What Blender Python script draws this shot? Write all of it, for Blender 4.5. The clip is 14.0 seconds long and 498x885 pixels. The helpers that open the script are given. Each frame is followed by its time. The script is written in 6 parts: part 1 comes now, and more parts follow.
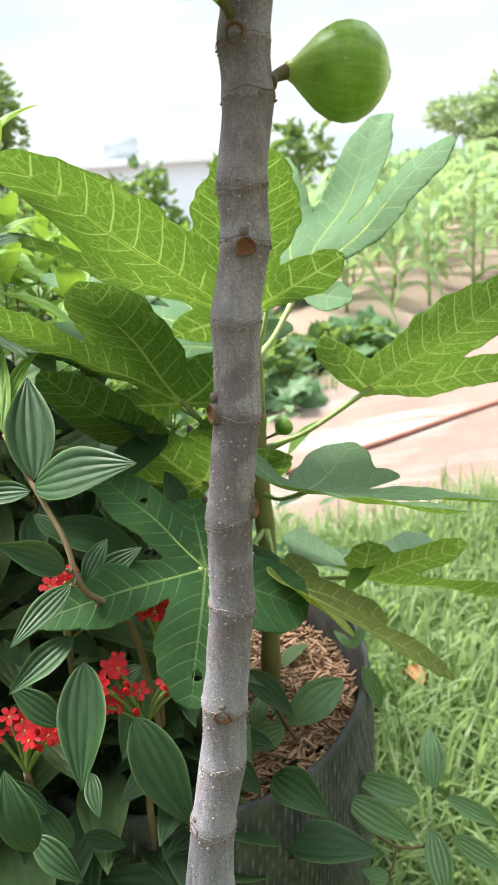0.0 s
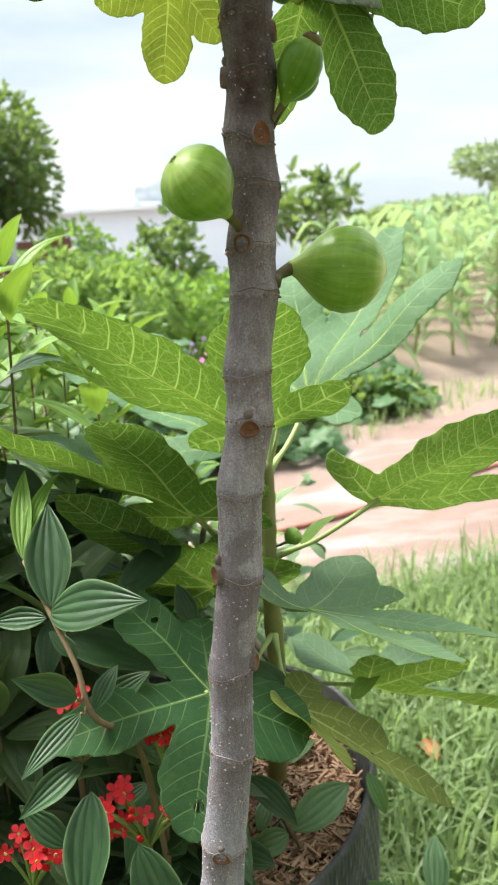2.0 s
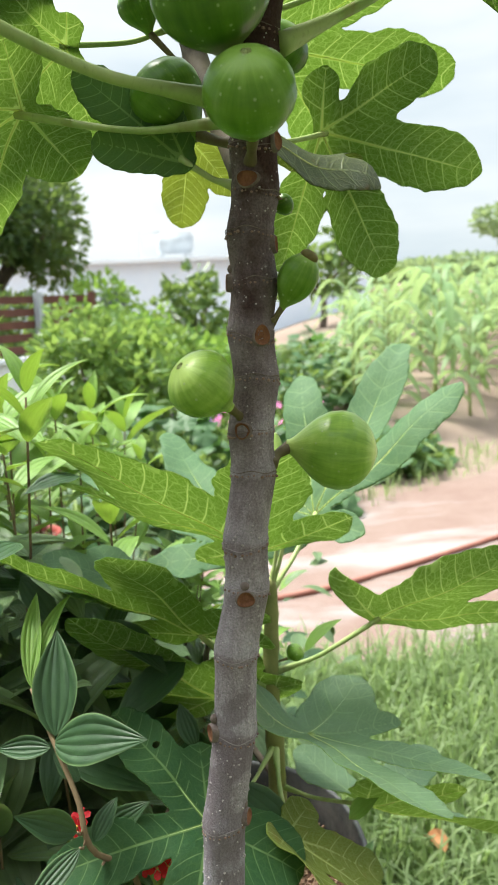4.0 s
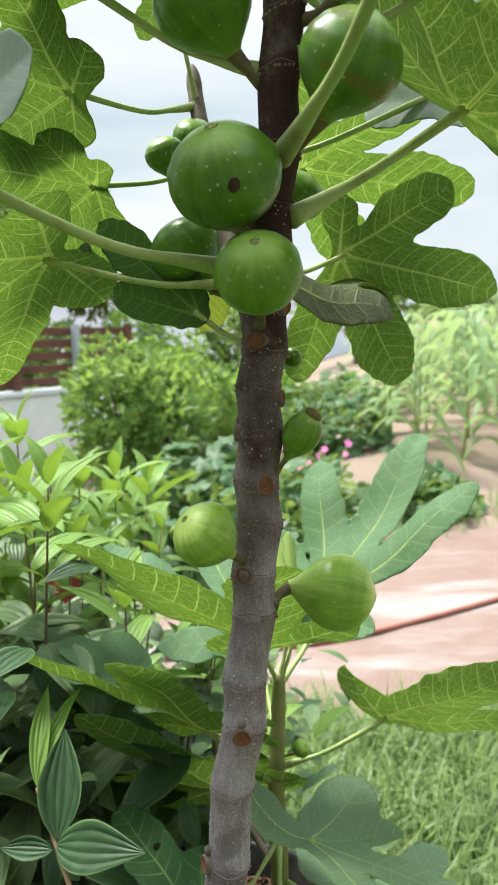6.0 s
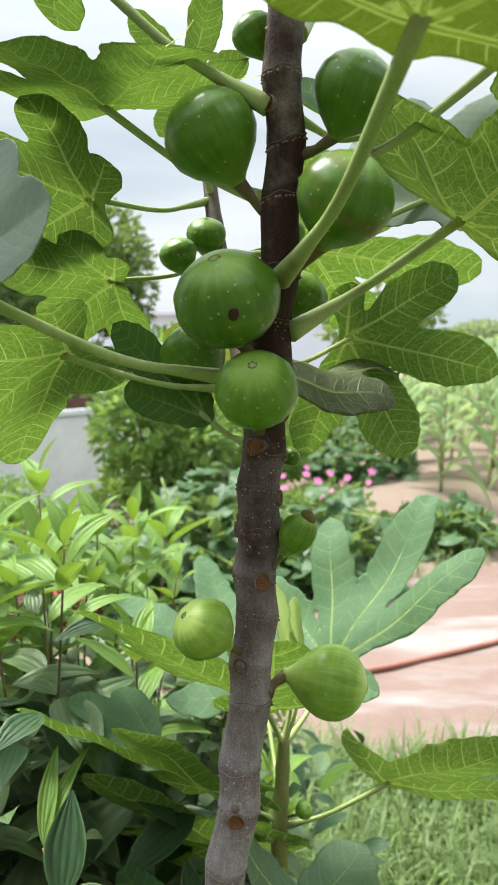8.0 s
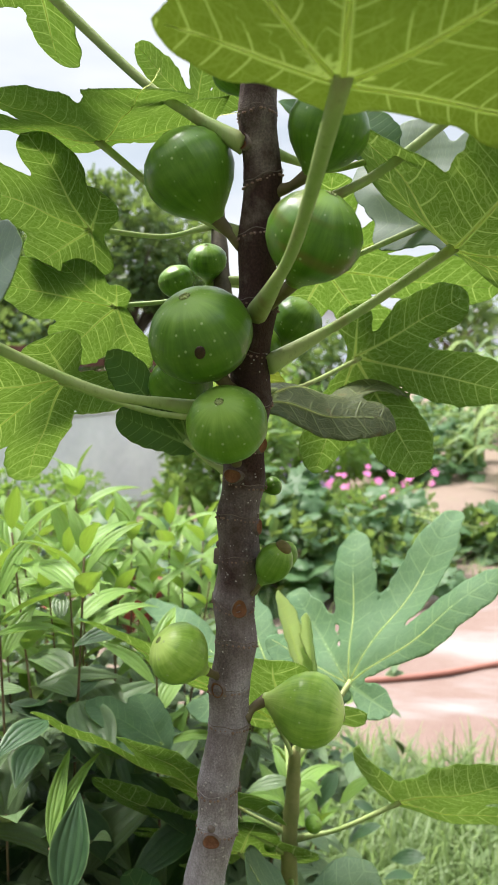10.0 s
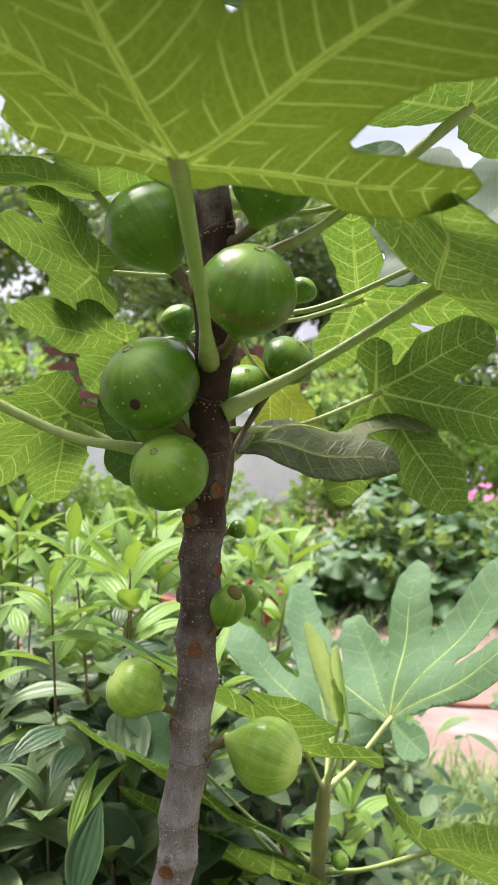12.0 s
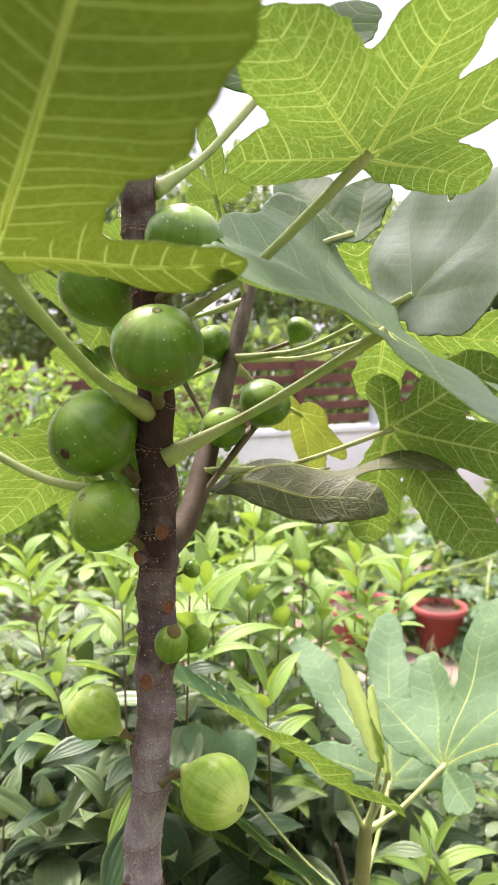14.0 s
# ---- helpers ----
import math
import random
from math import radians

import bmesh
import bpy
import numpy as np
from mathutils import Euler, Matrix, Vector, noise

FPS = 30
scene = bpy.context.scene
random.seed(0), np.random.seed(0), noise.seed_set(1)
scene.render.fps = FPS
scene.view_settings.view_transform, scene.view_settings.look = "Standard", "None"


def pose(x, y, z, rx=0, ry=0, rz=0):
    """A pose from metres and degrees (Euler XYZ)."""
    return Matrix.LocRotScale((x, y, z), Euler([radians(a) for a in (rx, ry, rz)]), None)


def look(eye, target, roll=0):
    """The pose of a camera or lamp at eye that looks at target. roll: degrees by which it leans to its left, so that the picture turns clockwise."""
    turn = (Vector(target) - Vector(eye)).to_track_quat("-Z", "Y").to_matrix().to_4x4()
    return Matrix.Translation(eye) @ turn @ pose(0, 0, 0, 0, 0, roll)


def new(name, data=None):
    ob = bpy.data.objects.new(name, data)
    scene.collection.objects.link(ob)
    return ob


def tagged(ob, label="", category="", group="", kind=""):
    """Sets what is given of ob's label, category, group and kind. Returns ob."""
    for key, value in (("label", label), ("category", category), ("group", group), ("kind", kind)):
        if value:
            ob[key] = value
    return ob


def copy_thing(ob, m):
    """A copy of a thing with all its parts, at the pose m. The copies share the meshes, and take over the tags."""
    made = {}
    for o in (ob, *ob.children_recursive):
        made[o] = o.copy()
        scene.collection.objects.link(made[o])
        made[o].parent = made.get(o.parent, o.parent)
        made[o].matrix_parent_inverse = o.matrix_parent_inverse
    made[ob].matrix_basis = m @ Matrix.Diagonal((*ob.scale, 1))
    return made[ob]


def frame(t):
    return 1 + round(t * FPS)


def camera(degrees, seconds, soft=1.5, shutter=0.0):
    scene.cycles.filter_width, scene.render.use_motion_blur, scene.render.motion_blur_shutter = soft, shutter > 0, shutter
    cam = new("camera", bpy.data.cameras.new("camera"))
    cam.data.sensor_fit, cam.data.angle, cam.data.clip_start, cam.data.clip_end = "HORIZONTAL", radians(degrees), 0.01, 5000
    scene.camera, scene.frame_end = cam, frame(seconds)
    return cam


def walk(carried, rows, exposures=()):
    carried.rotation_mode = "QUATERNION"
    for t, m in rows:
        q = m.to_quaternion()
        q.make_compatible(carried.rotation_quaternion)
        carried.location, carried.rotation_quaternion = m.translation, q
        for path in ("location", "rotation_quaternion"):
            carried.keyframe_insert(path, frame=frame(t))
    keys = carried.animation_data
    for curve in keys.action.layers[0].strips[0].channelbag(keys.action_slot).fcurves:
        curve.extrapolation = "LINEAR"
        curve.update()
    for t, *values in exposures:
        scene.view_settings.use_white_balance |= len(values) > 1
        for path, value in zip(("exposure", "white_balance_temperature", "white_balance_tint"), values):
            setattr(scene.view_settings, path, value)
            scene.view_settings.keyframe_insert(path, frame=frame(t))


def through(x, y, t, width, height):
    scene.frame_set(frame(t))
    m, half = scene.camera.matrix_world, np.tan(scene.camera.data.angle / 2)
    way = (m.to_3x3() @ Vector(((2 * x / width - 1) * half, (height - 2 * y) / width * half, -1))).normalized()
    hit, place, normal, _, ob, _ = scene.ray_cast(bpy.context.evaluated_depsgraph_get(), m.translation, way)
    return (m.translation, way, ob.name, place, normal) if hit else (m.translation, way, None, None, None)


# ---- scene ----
cam = camera(37.7, 14.0, soft=0.6)
cam.data.dof.use_dof = True
cam.data.dof.focus_distance = 0.42
cam.data.dof.aperture_fstop = 22.0
METRES, EYE, TILT, LEAN, TURN = 0.56, 1.08, -18.0, 4.0, 0.0
ROWS = [
    (0.0, 0.0, 0.0, 0.0, 0.0, 0.0, -0.0),
    (0.5, 0.0004, -0.0137, 0.0314, 0.41, 0.72, -0.06),
    (1.0, 0.0073, -0.0247, 0.0619, 0.82, 1.36, -0.02),
    (1.5, 0.0153, -0.0336, 0.0882, 1.33, 2.01, -0.35),
    (2.0, 0.0172, -0.0453, 0.1134, 1.76, 2.88, -1.23),
    (2.5, 0.0246, -0.0586, 0.1401, 2.28, 3.78, -1.65),
    (3.0, 0.0277, -0.0713, 0.1647, 2.5, 4.86, -1.96),
    (3.5, 0.0309, -0.085, 0.1953, 2.76, 5.66, -2.27),
    (4.0, 0.0332, -0.0982, 0.2234, 3.02, 6.6, -2.69),
    (6.5, 0.0612, -0.1469, 0.3465, 5.7, 9.13, -5.78),
    (7.0, 0.0687, -0.1593, 0.3627, 6.22, 9.45, -6.4),
    (7.5, 0.071, -0.1742, 0.3798, 6.6, 9.84, -6.52),
    (8.0, 0.0757, -0.1849, 0.397, 6.89, 10.22, -6.55),
    (10.5, 0.2063, -0.1849, 0.4548, 14.62, 8.57, -9.12),
    (11.0, 0.261, -0.1713, 0.4762, 17.67, 8.03, -9.94),
    (11.5, 0.2985, -0.159, 0.4932, 20.63, 7.66, -10.92),
    (12.0, 0.3334, -0.147, 0.5155, 23.84, 7.07, -11.88),
    (12.5, 0.3769, -0.1323, 0.5291, 27.22, 6.83, -12.53),
    (13.0, 0.438, -0.1061, 0.5502, 31.65, 6.18, -13.04),
    (13.5, 0.4945, -0.0751, 0.5796, 35.91, 5.12, -13.65),
    (14.0, 0.5497, -0.0439, 0.6043, 39.43, 4.39, -13.79),
]
walk(cam, [(t, pose(0, 0, EYE, TILT, LEAN, TURN) @ pose(METRES * x, METRES * y, METRES * z, 90 + pitch, roll, yaw)) for t, x, y, z, yaw, pitch, roll in ROWS],
     exposures=[(0, 1.16, 6500, 4), (2, 1.05, 6500, 5), (4, 0.94, 6450, 5), (8, 0.82, 6450, 7), (11, 0.93, 6450, 14), (12.5, 1.07, 6600, 21), (14, 1.36, 6750, 30)])

# ---------------------------------------------------------------- light
world = bpy.data.worlds.new("overcast_sky")
scene.world = world
world.use_nodes = True
wn, wl = world.node_tree.nodes, world.node_tree.links
wn.clear()
w_out = wn.new("ShaderNodeOutputWorld")
w_bg = wn.new("ShaderNodeBackground")
w_sky = wn.new("ShaderNodeTexSky")
w_sky.sky_type = "NISHITA"
w_sky.sun_disc = False
w_sky.sun_elevation = radians(62)
w_sky.sun_rotation = radians(296)
w_sky.air_density, w_sky.dust_density, w_sky.ozone_density = 1.0, 3.0, 1.0
w_co = wn.new("ShaderNodeTexCoord")
w_map = wn.new("ShaderNodeMapping")
w_map.inputs["Scale"].default_value = (1.2, 1.2, 5.0)
w_noise = wn.new("ShaderNodeTexNoise")
w_noise.inputs["Scale"].default_value = 1.6
w_noise.inputs["Detail"].default_value = 5.0
w_ramp = wn.new("ShaderNodeValToRGB")
w_ramp.color_ramp.elements[0].position, w_ramp.color_ramp.elements[0].color = 0.36, (8.6, 9.7, 10.8, 1)
w_ramp.color_ramp.elements[1].position, w_ramp.color_ramp.elements[1].color = 0.62, (12.5, 12.8, 13.2, 1)
w_mix = wn.new("ShaderNodeMix")
w_mix.data_type = "RGBA"
w_mix.inputs[0].default_value = 0.85
wl.new(w_co.outputs["Generated"], w_map.inputs["Vector"])
wl.new(w_map.outputs["Vector"], w_noise.inputs["Vector"])
wl.new(w_noise.outputs["Fac"], w_ramp.inputs["Fac"])
wl.new(w_sky.outputs["Color"], w_mix.inputs[6])
wl.new(w_ramp.outputs["Color"], w_mix.inputs[7])
# an overcast sky is brighter overhead than at the horizon
w_sep = wn.new("ShaderNodeSeparateXYZ")
w_high = wn.new("ShaderNodeMapRange")
for w_i, w_v in ((1, 0.35), (2, 1.0), (3, 0.81), (4, 2.6)):
    w_high.inputs[w_i].default_value = w_v
w_mul = wn.new("ShaderNodeVectorMath")
w_mul.operation = "SCALE"
wl.new(w_co.outputs["Generated"], w_sep.inputs[0])
wl.new(w_sep.outputs["Z"], w_high.inputs[0])
wl.new(w_mix.outputs[2], w_mul.inputs[0])
wl.new(w_high.outputs[0], w_mul.inputs["Scale"])
wl.new(w_mul.outputs[0], w_bg.inputs["Color"])
w_bg.inputs["Strength"].default_value = 0.060
wl.new(w_bg.outputs["Background"], w_out.inputs["Surface"])

sun_data = bpy.data.lights.new("sun", "SUN")
sun_data.energy, sun_data.angle, sun_data.color = 5.0, radians(20), (1.0, 0.96, 0.9)
sun_lamp = new("sun", sun_data)
sun_lamp.matrix_world = look((-2.4, 1.6, 6.0), (0, 0.4, 0.9))

# ---------------------------------------------------------------- materials


class Nodes:
    """A short way to write node materials."""

    def __init__(self, name):
        self.m = bpy.data.materials.new(name)
        self.m.use_nodes = True
        self.t = self.m.node_tree
        self.t.nodes.clear()
        self.out = self.t.nodes.new("ShaderNodeOutputMaterial")

    def add(self, kind, **values):
        n = self.t.nodes.new(kind)
        for k, v in values.items():
            key = k.replace("_", " ")
            if isinstance(v, bpy.types.NodeSocket):
                self.t.links.new(v, n.inputs[key])
            else:
                n.inputs[key].default_value = v
        return n

    def coord(self, which="Object", scale=(1, 1, 1)):
        c = self.t.nodes.new("ShaderNodeTexCoord")
        m = self.t.nodes.new("ShaderNodeMapping")
        m.inputs["Scale"].default_value = scale
        self.t.links.new(c.outputs[which], m.inputs["Vector"])
        return m.outputs["Vector"]

    def noise(self, vector, scale, detail=4.0, rough=0.6):
        return self.add("ShaderNodeTexNoise", Vector=vector, Scale=scale, Detail=detail, Roughness=rough).outputs["Fac"]

    def ramp(self, fac, stops):
        r = self.t.nodes.new("ShaderNodeValToRGB")
        while len(r.color_ramp.elements) < len(stops):
            r.color_ramp.elements.new(0.5)
        for e, (p, c) in zip(r.color_ramp.elements, stops):
            e.position, e.color = p, (c if len(c) == 4 else (*c, 1))
        self.t.links.new(fac, r.inputs["Fac"])
        return r.outputs["Color"]

    def mix(self, fac, a, b, blend="MIX"):
        n = self.t.nodes.new("ShaderNodeMix")
        n.data_type, n.blend_type = "RGBA", blend
        for i, v in ((0, fac), (6, a), (7, b)):
            if isinstance(v, bpy.types.NodeSocket):
                self.t.links.new(v, n.inputs[i])
            elif i == 0:
                n.inputs[i].default_value = v
            else:
                n.inputs[i].default_value = (*v, 1) if len(v) == 3 else v
        return n.outputs[2]

    def math(self, op, a, b=0.0):
        n = self.t.nodes.new("ShaderNodeMath")
        n.operation = op
        for i, v in ((0, a), (1, b)):
            if isinstance(v, bpy.types.NodeSocket):
                self.t.links.new(v, n.inputs[i])
            else:
                n.inputs[i].default_value = v
        return n.outputs[0]

    def bump(self, height, strength, distance):
        return self.add("ShaderNodeBump", Height=height, Strength=strength, Distance=distance).outputs["Normal"]

    def done(self, color, rough=0.6, normal=None, through=0.0, through_color=None, spec=0.4, metal=0.0, coat=0.0):
        p = self.t.nodes.new("ShaderNodeBsdfPrincipled")
        for key, v in (("Base Color", color), ("Roughness", rough), ("Normal", normal), ("Specular IOR Level", spec), ("Metallic", metal), ("Coat Weight", coat)):
            if v is None:
                continue
            if isinstance(v, bpy.types.NodeSocket):
                self.t.links.new(v, p.inputs[key])
            else:
                p.inputs[key].default_value = (*v, 1) if isinstance(v, tuple) and len(v) == 3 else v
        shader = p.outputs[0]
        if through:
            tr = self.t.nodes.new("ShaderNodeBsdfTranslucent")
            v = through_color if through_color is not None else color
            if isinstance(v, bpy.types.NodeSocket):
                self.t.links.new(v, tr.inputs["Color"])
            else:
                tr.inputs["Color"].default_value = (*v, 1)
            mx = self.t.nodes.new("ShaderNodeMixShader")
            if isinstance(through, bpy.types.NodeSocket):
                self.t.links.new(through, mx.inputs[0])
            else:
                mx.inputs[0].default_value = through
            self.t.links.new(shader, mx.inputs[1])
            self.t.links.new(tr.outputs[0], mx.inputs[2])
            shader = mx.outputs[0]
        self.t.links.new(shader, self.out.inputs["Surface"])
        return self.m

    def rand(self):
        return self.t.nodes.new("ShaderNodeObjectInfo").outputs["Random"]


def leaf_material(name, dark, light, vein, glow, through, rough, spec, relief=1.0, spots=0.0, strong=1.0, rung=0.46, fine_net=0.20, speckle=0.0):
    """A fig leaf's side: blade, ribs, side veins and a fine net between them; relief below 0 sinks the veins."""
    n = Nodes(name)
    uv = n.coord("UV")
    big, fine = n.noise(uv, 22.0, 3.0), n.noise(uv, 420.0, 4.0)
    base = n.mix(n.ramp(big, [(0.3, (0, 0, 0)), (0.7, (1, 1, 1))]), dark, light)
    base = n.mix(n.math("MULTIPLY", n.rand(), 0.35), base, light)

    def pair(layer):
        m = n.t.nodes.new("ShaderNodeUVMap")
        m.uv_map = layer
        s = n.t.nodes.new("ShaderNodeSeparateXYZ")
        n.t.links.new(m.outputs[0], s.inputs[0])
        return s.outputs["X"], s.outputs["Y"]

    def fall(v, a, b):
        m = n.t.nodes.new("ShaderNodeMapRange")
        m.interpolation_type = "SMOOTHSTEP"
        for k, q in ((1, a), (2, b), (3, 1.0), (4, 0.0)):
            m.inputs[k].default_value = q
        n.t.links.new(v, m.inputs[0])
        return m.outputs[0]

    across, phase = pair("vein")
    away, along_rib = pair("rib")
    gap, margin = pair("edge")
    jitter = n.math("MULTIPLY", n.math("SUBTRACT", n.noise(uv, 20.0, 2.0), 0.5), 0.42)
    half = n.math("SUBTRACT", 0.0115, n.math("MULTIPLY", along_rib, 0.0085))
    rib = n.math("MULTIPLY", fall(n.math("DIVIDE", n.math("ABSOLUTE", across), half), 0.7, 1.25), fall(n.math("DIVIDE", away, half), 1.1, 1.9))
    shifted = n.math("ADD", phase, jitter)
    q = n.math("PINGPONG", shifted, 0.5)
    thin = n.math("ADD", 0.62, n.math("MULTIPLY", away, 1.6))
    side = n.math("MULTIPLY", fall(n.math("MULTIPLY", q, thin), 0.012, 0.041), n.math("MULTIPLY", fall(away, 0.16, 0.60), n.math("SUBTRACT", 1.0, fall(along_rib, 0.05, 0.14))))
    # side veins end before the next lobe's and before the margin
    inner = n.math("MULTIPLY", n.math("SUBTRACT", 1.0, fall(gap, 0.0, 0.035)), n.math("SUBTRACT", 1.0, fall(margin, 0.002, 0.016)))
    side = n.math("MULTIPLY", side, inner)

    def mesh_veins(a, b, lo, hi):
        co = n.t.nodes.new("ShaderNodeCombineXYZ")
        n.t.links.new(n.math("MULTIPLY", shifted, a), co.inputs[0])
        n.t.links.new(n.math("MULTIPLY", away, b), co.inputs[1])
        vor = n.t.nodes.new("ShaderNodeTexVoronoi")
        vor.feature = "DISTANCE_TO_EDGE"
        vor.inputs["Scale"].default_value = 1.0
        n.t.links.new(co.outputs[0], vor.inputs["Vector"])
        return fall(vor.outputs["Distance"], lo, hi)

    # rungs between the side veins, and a finer net between the rungs
    rungs = n.math("MULTIPLY", mesh_veins(1.6, 26.0, 0.014, 0.060), n.math("SUBTRACT", 1.0, fall(gap, 0.0, 0.03)))
    net = n.math("MAXIMUM", n.math("MULTIPLY", rungs, rung), n.math("MULTIPLY", mesh_veins(4.6, 62.0, 0.02, 0.12), fine_net))
    mask = n.math("MAXIMUM", rib, n.math("MAXIMUM", n.math("MULTIPLY", side, 0.95), net))
    mask = n.math("MULTIPLY", mask, strong)
    col = n.mix(n.math("MULTIPLY", fine, 0.30), base, dark)
    col = n.mix(mask, col, vein)
    if speckle:
        fleck = n.add("ShaderNodeTexVoronoi", Vector=uv, Scale=620.0)
        dots = n.math("MULTIPLY", fall(fleck.outputs["Distance"], 0.16, 0.30), fall(margin, 0.005, 0.045))
        dots = n.math("MULTIPLY", dots, n.ramp(n.noise(uv, 45.0, 2.0), [(0.45, (0, 0, 0)), (0.60, (1, 1, 1))]))
        col = n.mix(n.math("MULTIPLY", dots, speckle), col, (0.46, 0.56, 0.24))
    if spots:
        brown = n.ramp(n.noise(uv, 60.0, 2.0), [(0.62, (0, 0, 0)), (0.72, (1, 1, 1))])
        col = n.mix(n.math("MULTIPLY", brown, spots), col, (0.26, 0.13, 0.04))
    height = n.math("ADD", n.math("MULTIPLY", mask, relief), n.math("MULTIPLY", n.math("ADD", q, n.math("MULTIPLY", fine, 0.25)), -abs(relief) if relief > 0 else 0.8 * abs(relief)))
    glowing = n.mix(mask, glow, (0.82, 0.90, 0.46))
    passing = n.math("ADD", n.math("MULTIPLY", mask, 0.20), through)
    return n.done(col, rough, n.bump(height, 0.75, 0.0018), passing, glowing, spec)


def plain(name, a, b, scale, rough=0.7, bump=0.3, dist=0.002, which="Object", stretch=(1, 1, 1), spec=0.35, through=0.0, glow=None, vary=0.0, island=0.0):
    n = Nodes(name)
    co = n.coord(which, stretch)
    f1, f2 = n.noise(co, scale, 5.0), n.noise(co, scale * 6.5, 3.0)
    fac = n.math("ADD", n.math("MULTIPLY", f1, 0.7), n.math("MULTIPLY", f2, 0.3))
    col = n.mix(n.ramp(fac, [(0.32, (0, 0, 0)), (0.68, (1, 1, 1))]), a, b)
    if vary:
        r = n.rand()
        col = n.mix(n.math("MULTIPLY", r, vary), col, b)
    if island:
        r = n.t.nodes.new("ShaderNodeNewGeometry").outputs["Random Per Island"]
        col = n.mix(n.math("MULTIPLY", r, island), col, b)
        col = n.mix(n.math("MULTIPLY", n.math("FRACT", n.math("MULTIPLY", r, 7.31)), island * 0.7), col, tuple(0.45 * q for q in a))
    return n.done(col, rough, n.bump(fac, bump, dist), through, glow, spec)


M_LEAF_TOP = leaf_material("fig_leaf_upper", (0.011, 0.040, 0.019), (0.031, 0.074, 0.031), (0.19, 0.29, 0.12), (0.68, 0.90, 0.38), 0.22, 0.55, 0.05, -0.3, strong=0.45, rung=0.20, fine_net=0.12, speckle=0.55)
M_LEAF_LOW = leaf_material("fig_leaf_underside", (0.052, 0.125, 0.030), (0.098, 0.200, 0.055), (0.64, 0.74, 0.40), (0.57, 0.76, 0.19), 0.50, 0.75, 0.08, 1.0)
M_LEAF_PALE = leaf_material("fig_leaf_pale_upper", (0.060, 0.125, 0.062), (0.108, 0.184, 0.100), (0.22, 0.32, 0.17), (0.70, 0.88, 0.42), 0.24, 0.60, 0.14, -0.45, strong=0.36)
M_LEAF_OLD = leaf_material("fig_leaf_ageing", (0.100, 0.140, 0.026), (0.165, 0.200, 0.045), (0.38, 0.40, 0.17), (0.68, 0.76, 0.22), 0.38, 0.6, 0.2, 0.8, spots=0.45, rung=0.30)
# lighter copy of the upper side, its half shade put into the colour
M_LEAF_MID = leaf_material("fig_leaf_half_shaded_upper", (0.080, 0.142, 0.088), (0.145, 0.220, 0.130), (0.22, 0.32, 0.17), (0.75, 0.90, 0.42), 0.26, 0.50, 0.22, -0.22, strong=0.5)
# sky sheen on upper sides, put into a greyer colour
M_LEAF_GREY = leaf_material("fig_leaf_sky_sheen_upper", (0.080, 0.118, 0.098), (0.120, 0.160, 0.135), (0.19, 0.25, 0.19), (0.75, 0.90, 0.50), 0.22, 0.55, 0.22, -0.10, strong=0.3)
M_LEAF_DULL = leaf_material("fig_leaf_withering", (0.050, 0.068, 0.026), (0.115, 0.135, 0.060), (0.24, 0.26, 0.14), (0.6, 0.66, 0.25), 0.16, 0.5, 0.3, 0.9, spots=0.5, strong=0.75)
M_LEAF_DULL_LOW = leaf_material("fig_leaf_withering_underside", (0.050, 0.090, 0.018), (0.088, 0.130, 0.030), (0.36, 0.40, 0.15), (0.55, 0.66, 0.18), 0.30, 0.7, 0.1, 1.0, spots=0.5)
M_LEAF_OLIVE = leaf_material("fig_leaf_mature_underside", (0.036, 0.066, 0.012), (0.062, 0.098, 0.020), (0.34, 0.35, 0.13), (0.60, 0.68, 0.13), 0.36, 0.75, 0.08, 0.5, strong=0.75, rung=0.20, fine_net=0.12)
M_LEAF_FRESH = leaf_material("fig_leaf_unfolding", (0.30, 0.42, 0.19), (0.40, 0.52, 0.26), (0.42, 0.52, 0.26), (0.86, 0.95, 0.55), 0.48, 0.5, 0.2, 0.2, strong=0.4, rung=0.1)
M_VEIN = plain("fig_leaf_vein", (0.42, 0.52, 0.18), (0.55, 0.63, 0.28), 60, 0.55, 0.2, 0.0005, through=0.85, glow=(0.95, 0.97, 0.62), spec=0.2)


def petiole():
    n = Nodes("fig_petiole")
    co = n.coord("Object", (1, 1, 0.5))
    f1, f2 = n.noise(co, 28, 5.0), n.noise(co, 420, 4.0)
    col = n.mix(n.ramp(f1, [(0.35, (0, 0, 0)), (0.65, (1, 1, 1))]), (0.25, 0.36, 0.10), (0.40, 0.46, 0.19))
    stain = n.ramp(n.noise(n.coord("Object", (1.3, 1, 0.6)), 34, 3.0), [(0.56, (0, 0, 0)), (0.70, (1, 1, 1))])
    col = n.mix(n.math("MULTIPLY", stain, 0.5), col, (0.20, 0.115, 0.05))
    col = n.mix(n.ramp(f2, [(0.58, (0, 0, 0)), (0.72, (0.4, 0.4, 0.4))]), col, (0.16, 0.20, 0.06))
    return n.done(col, 0.5, n.bump(n.math("ADD", f1, f2), 0.2, 0.0005), spec=0.3)


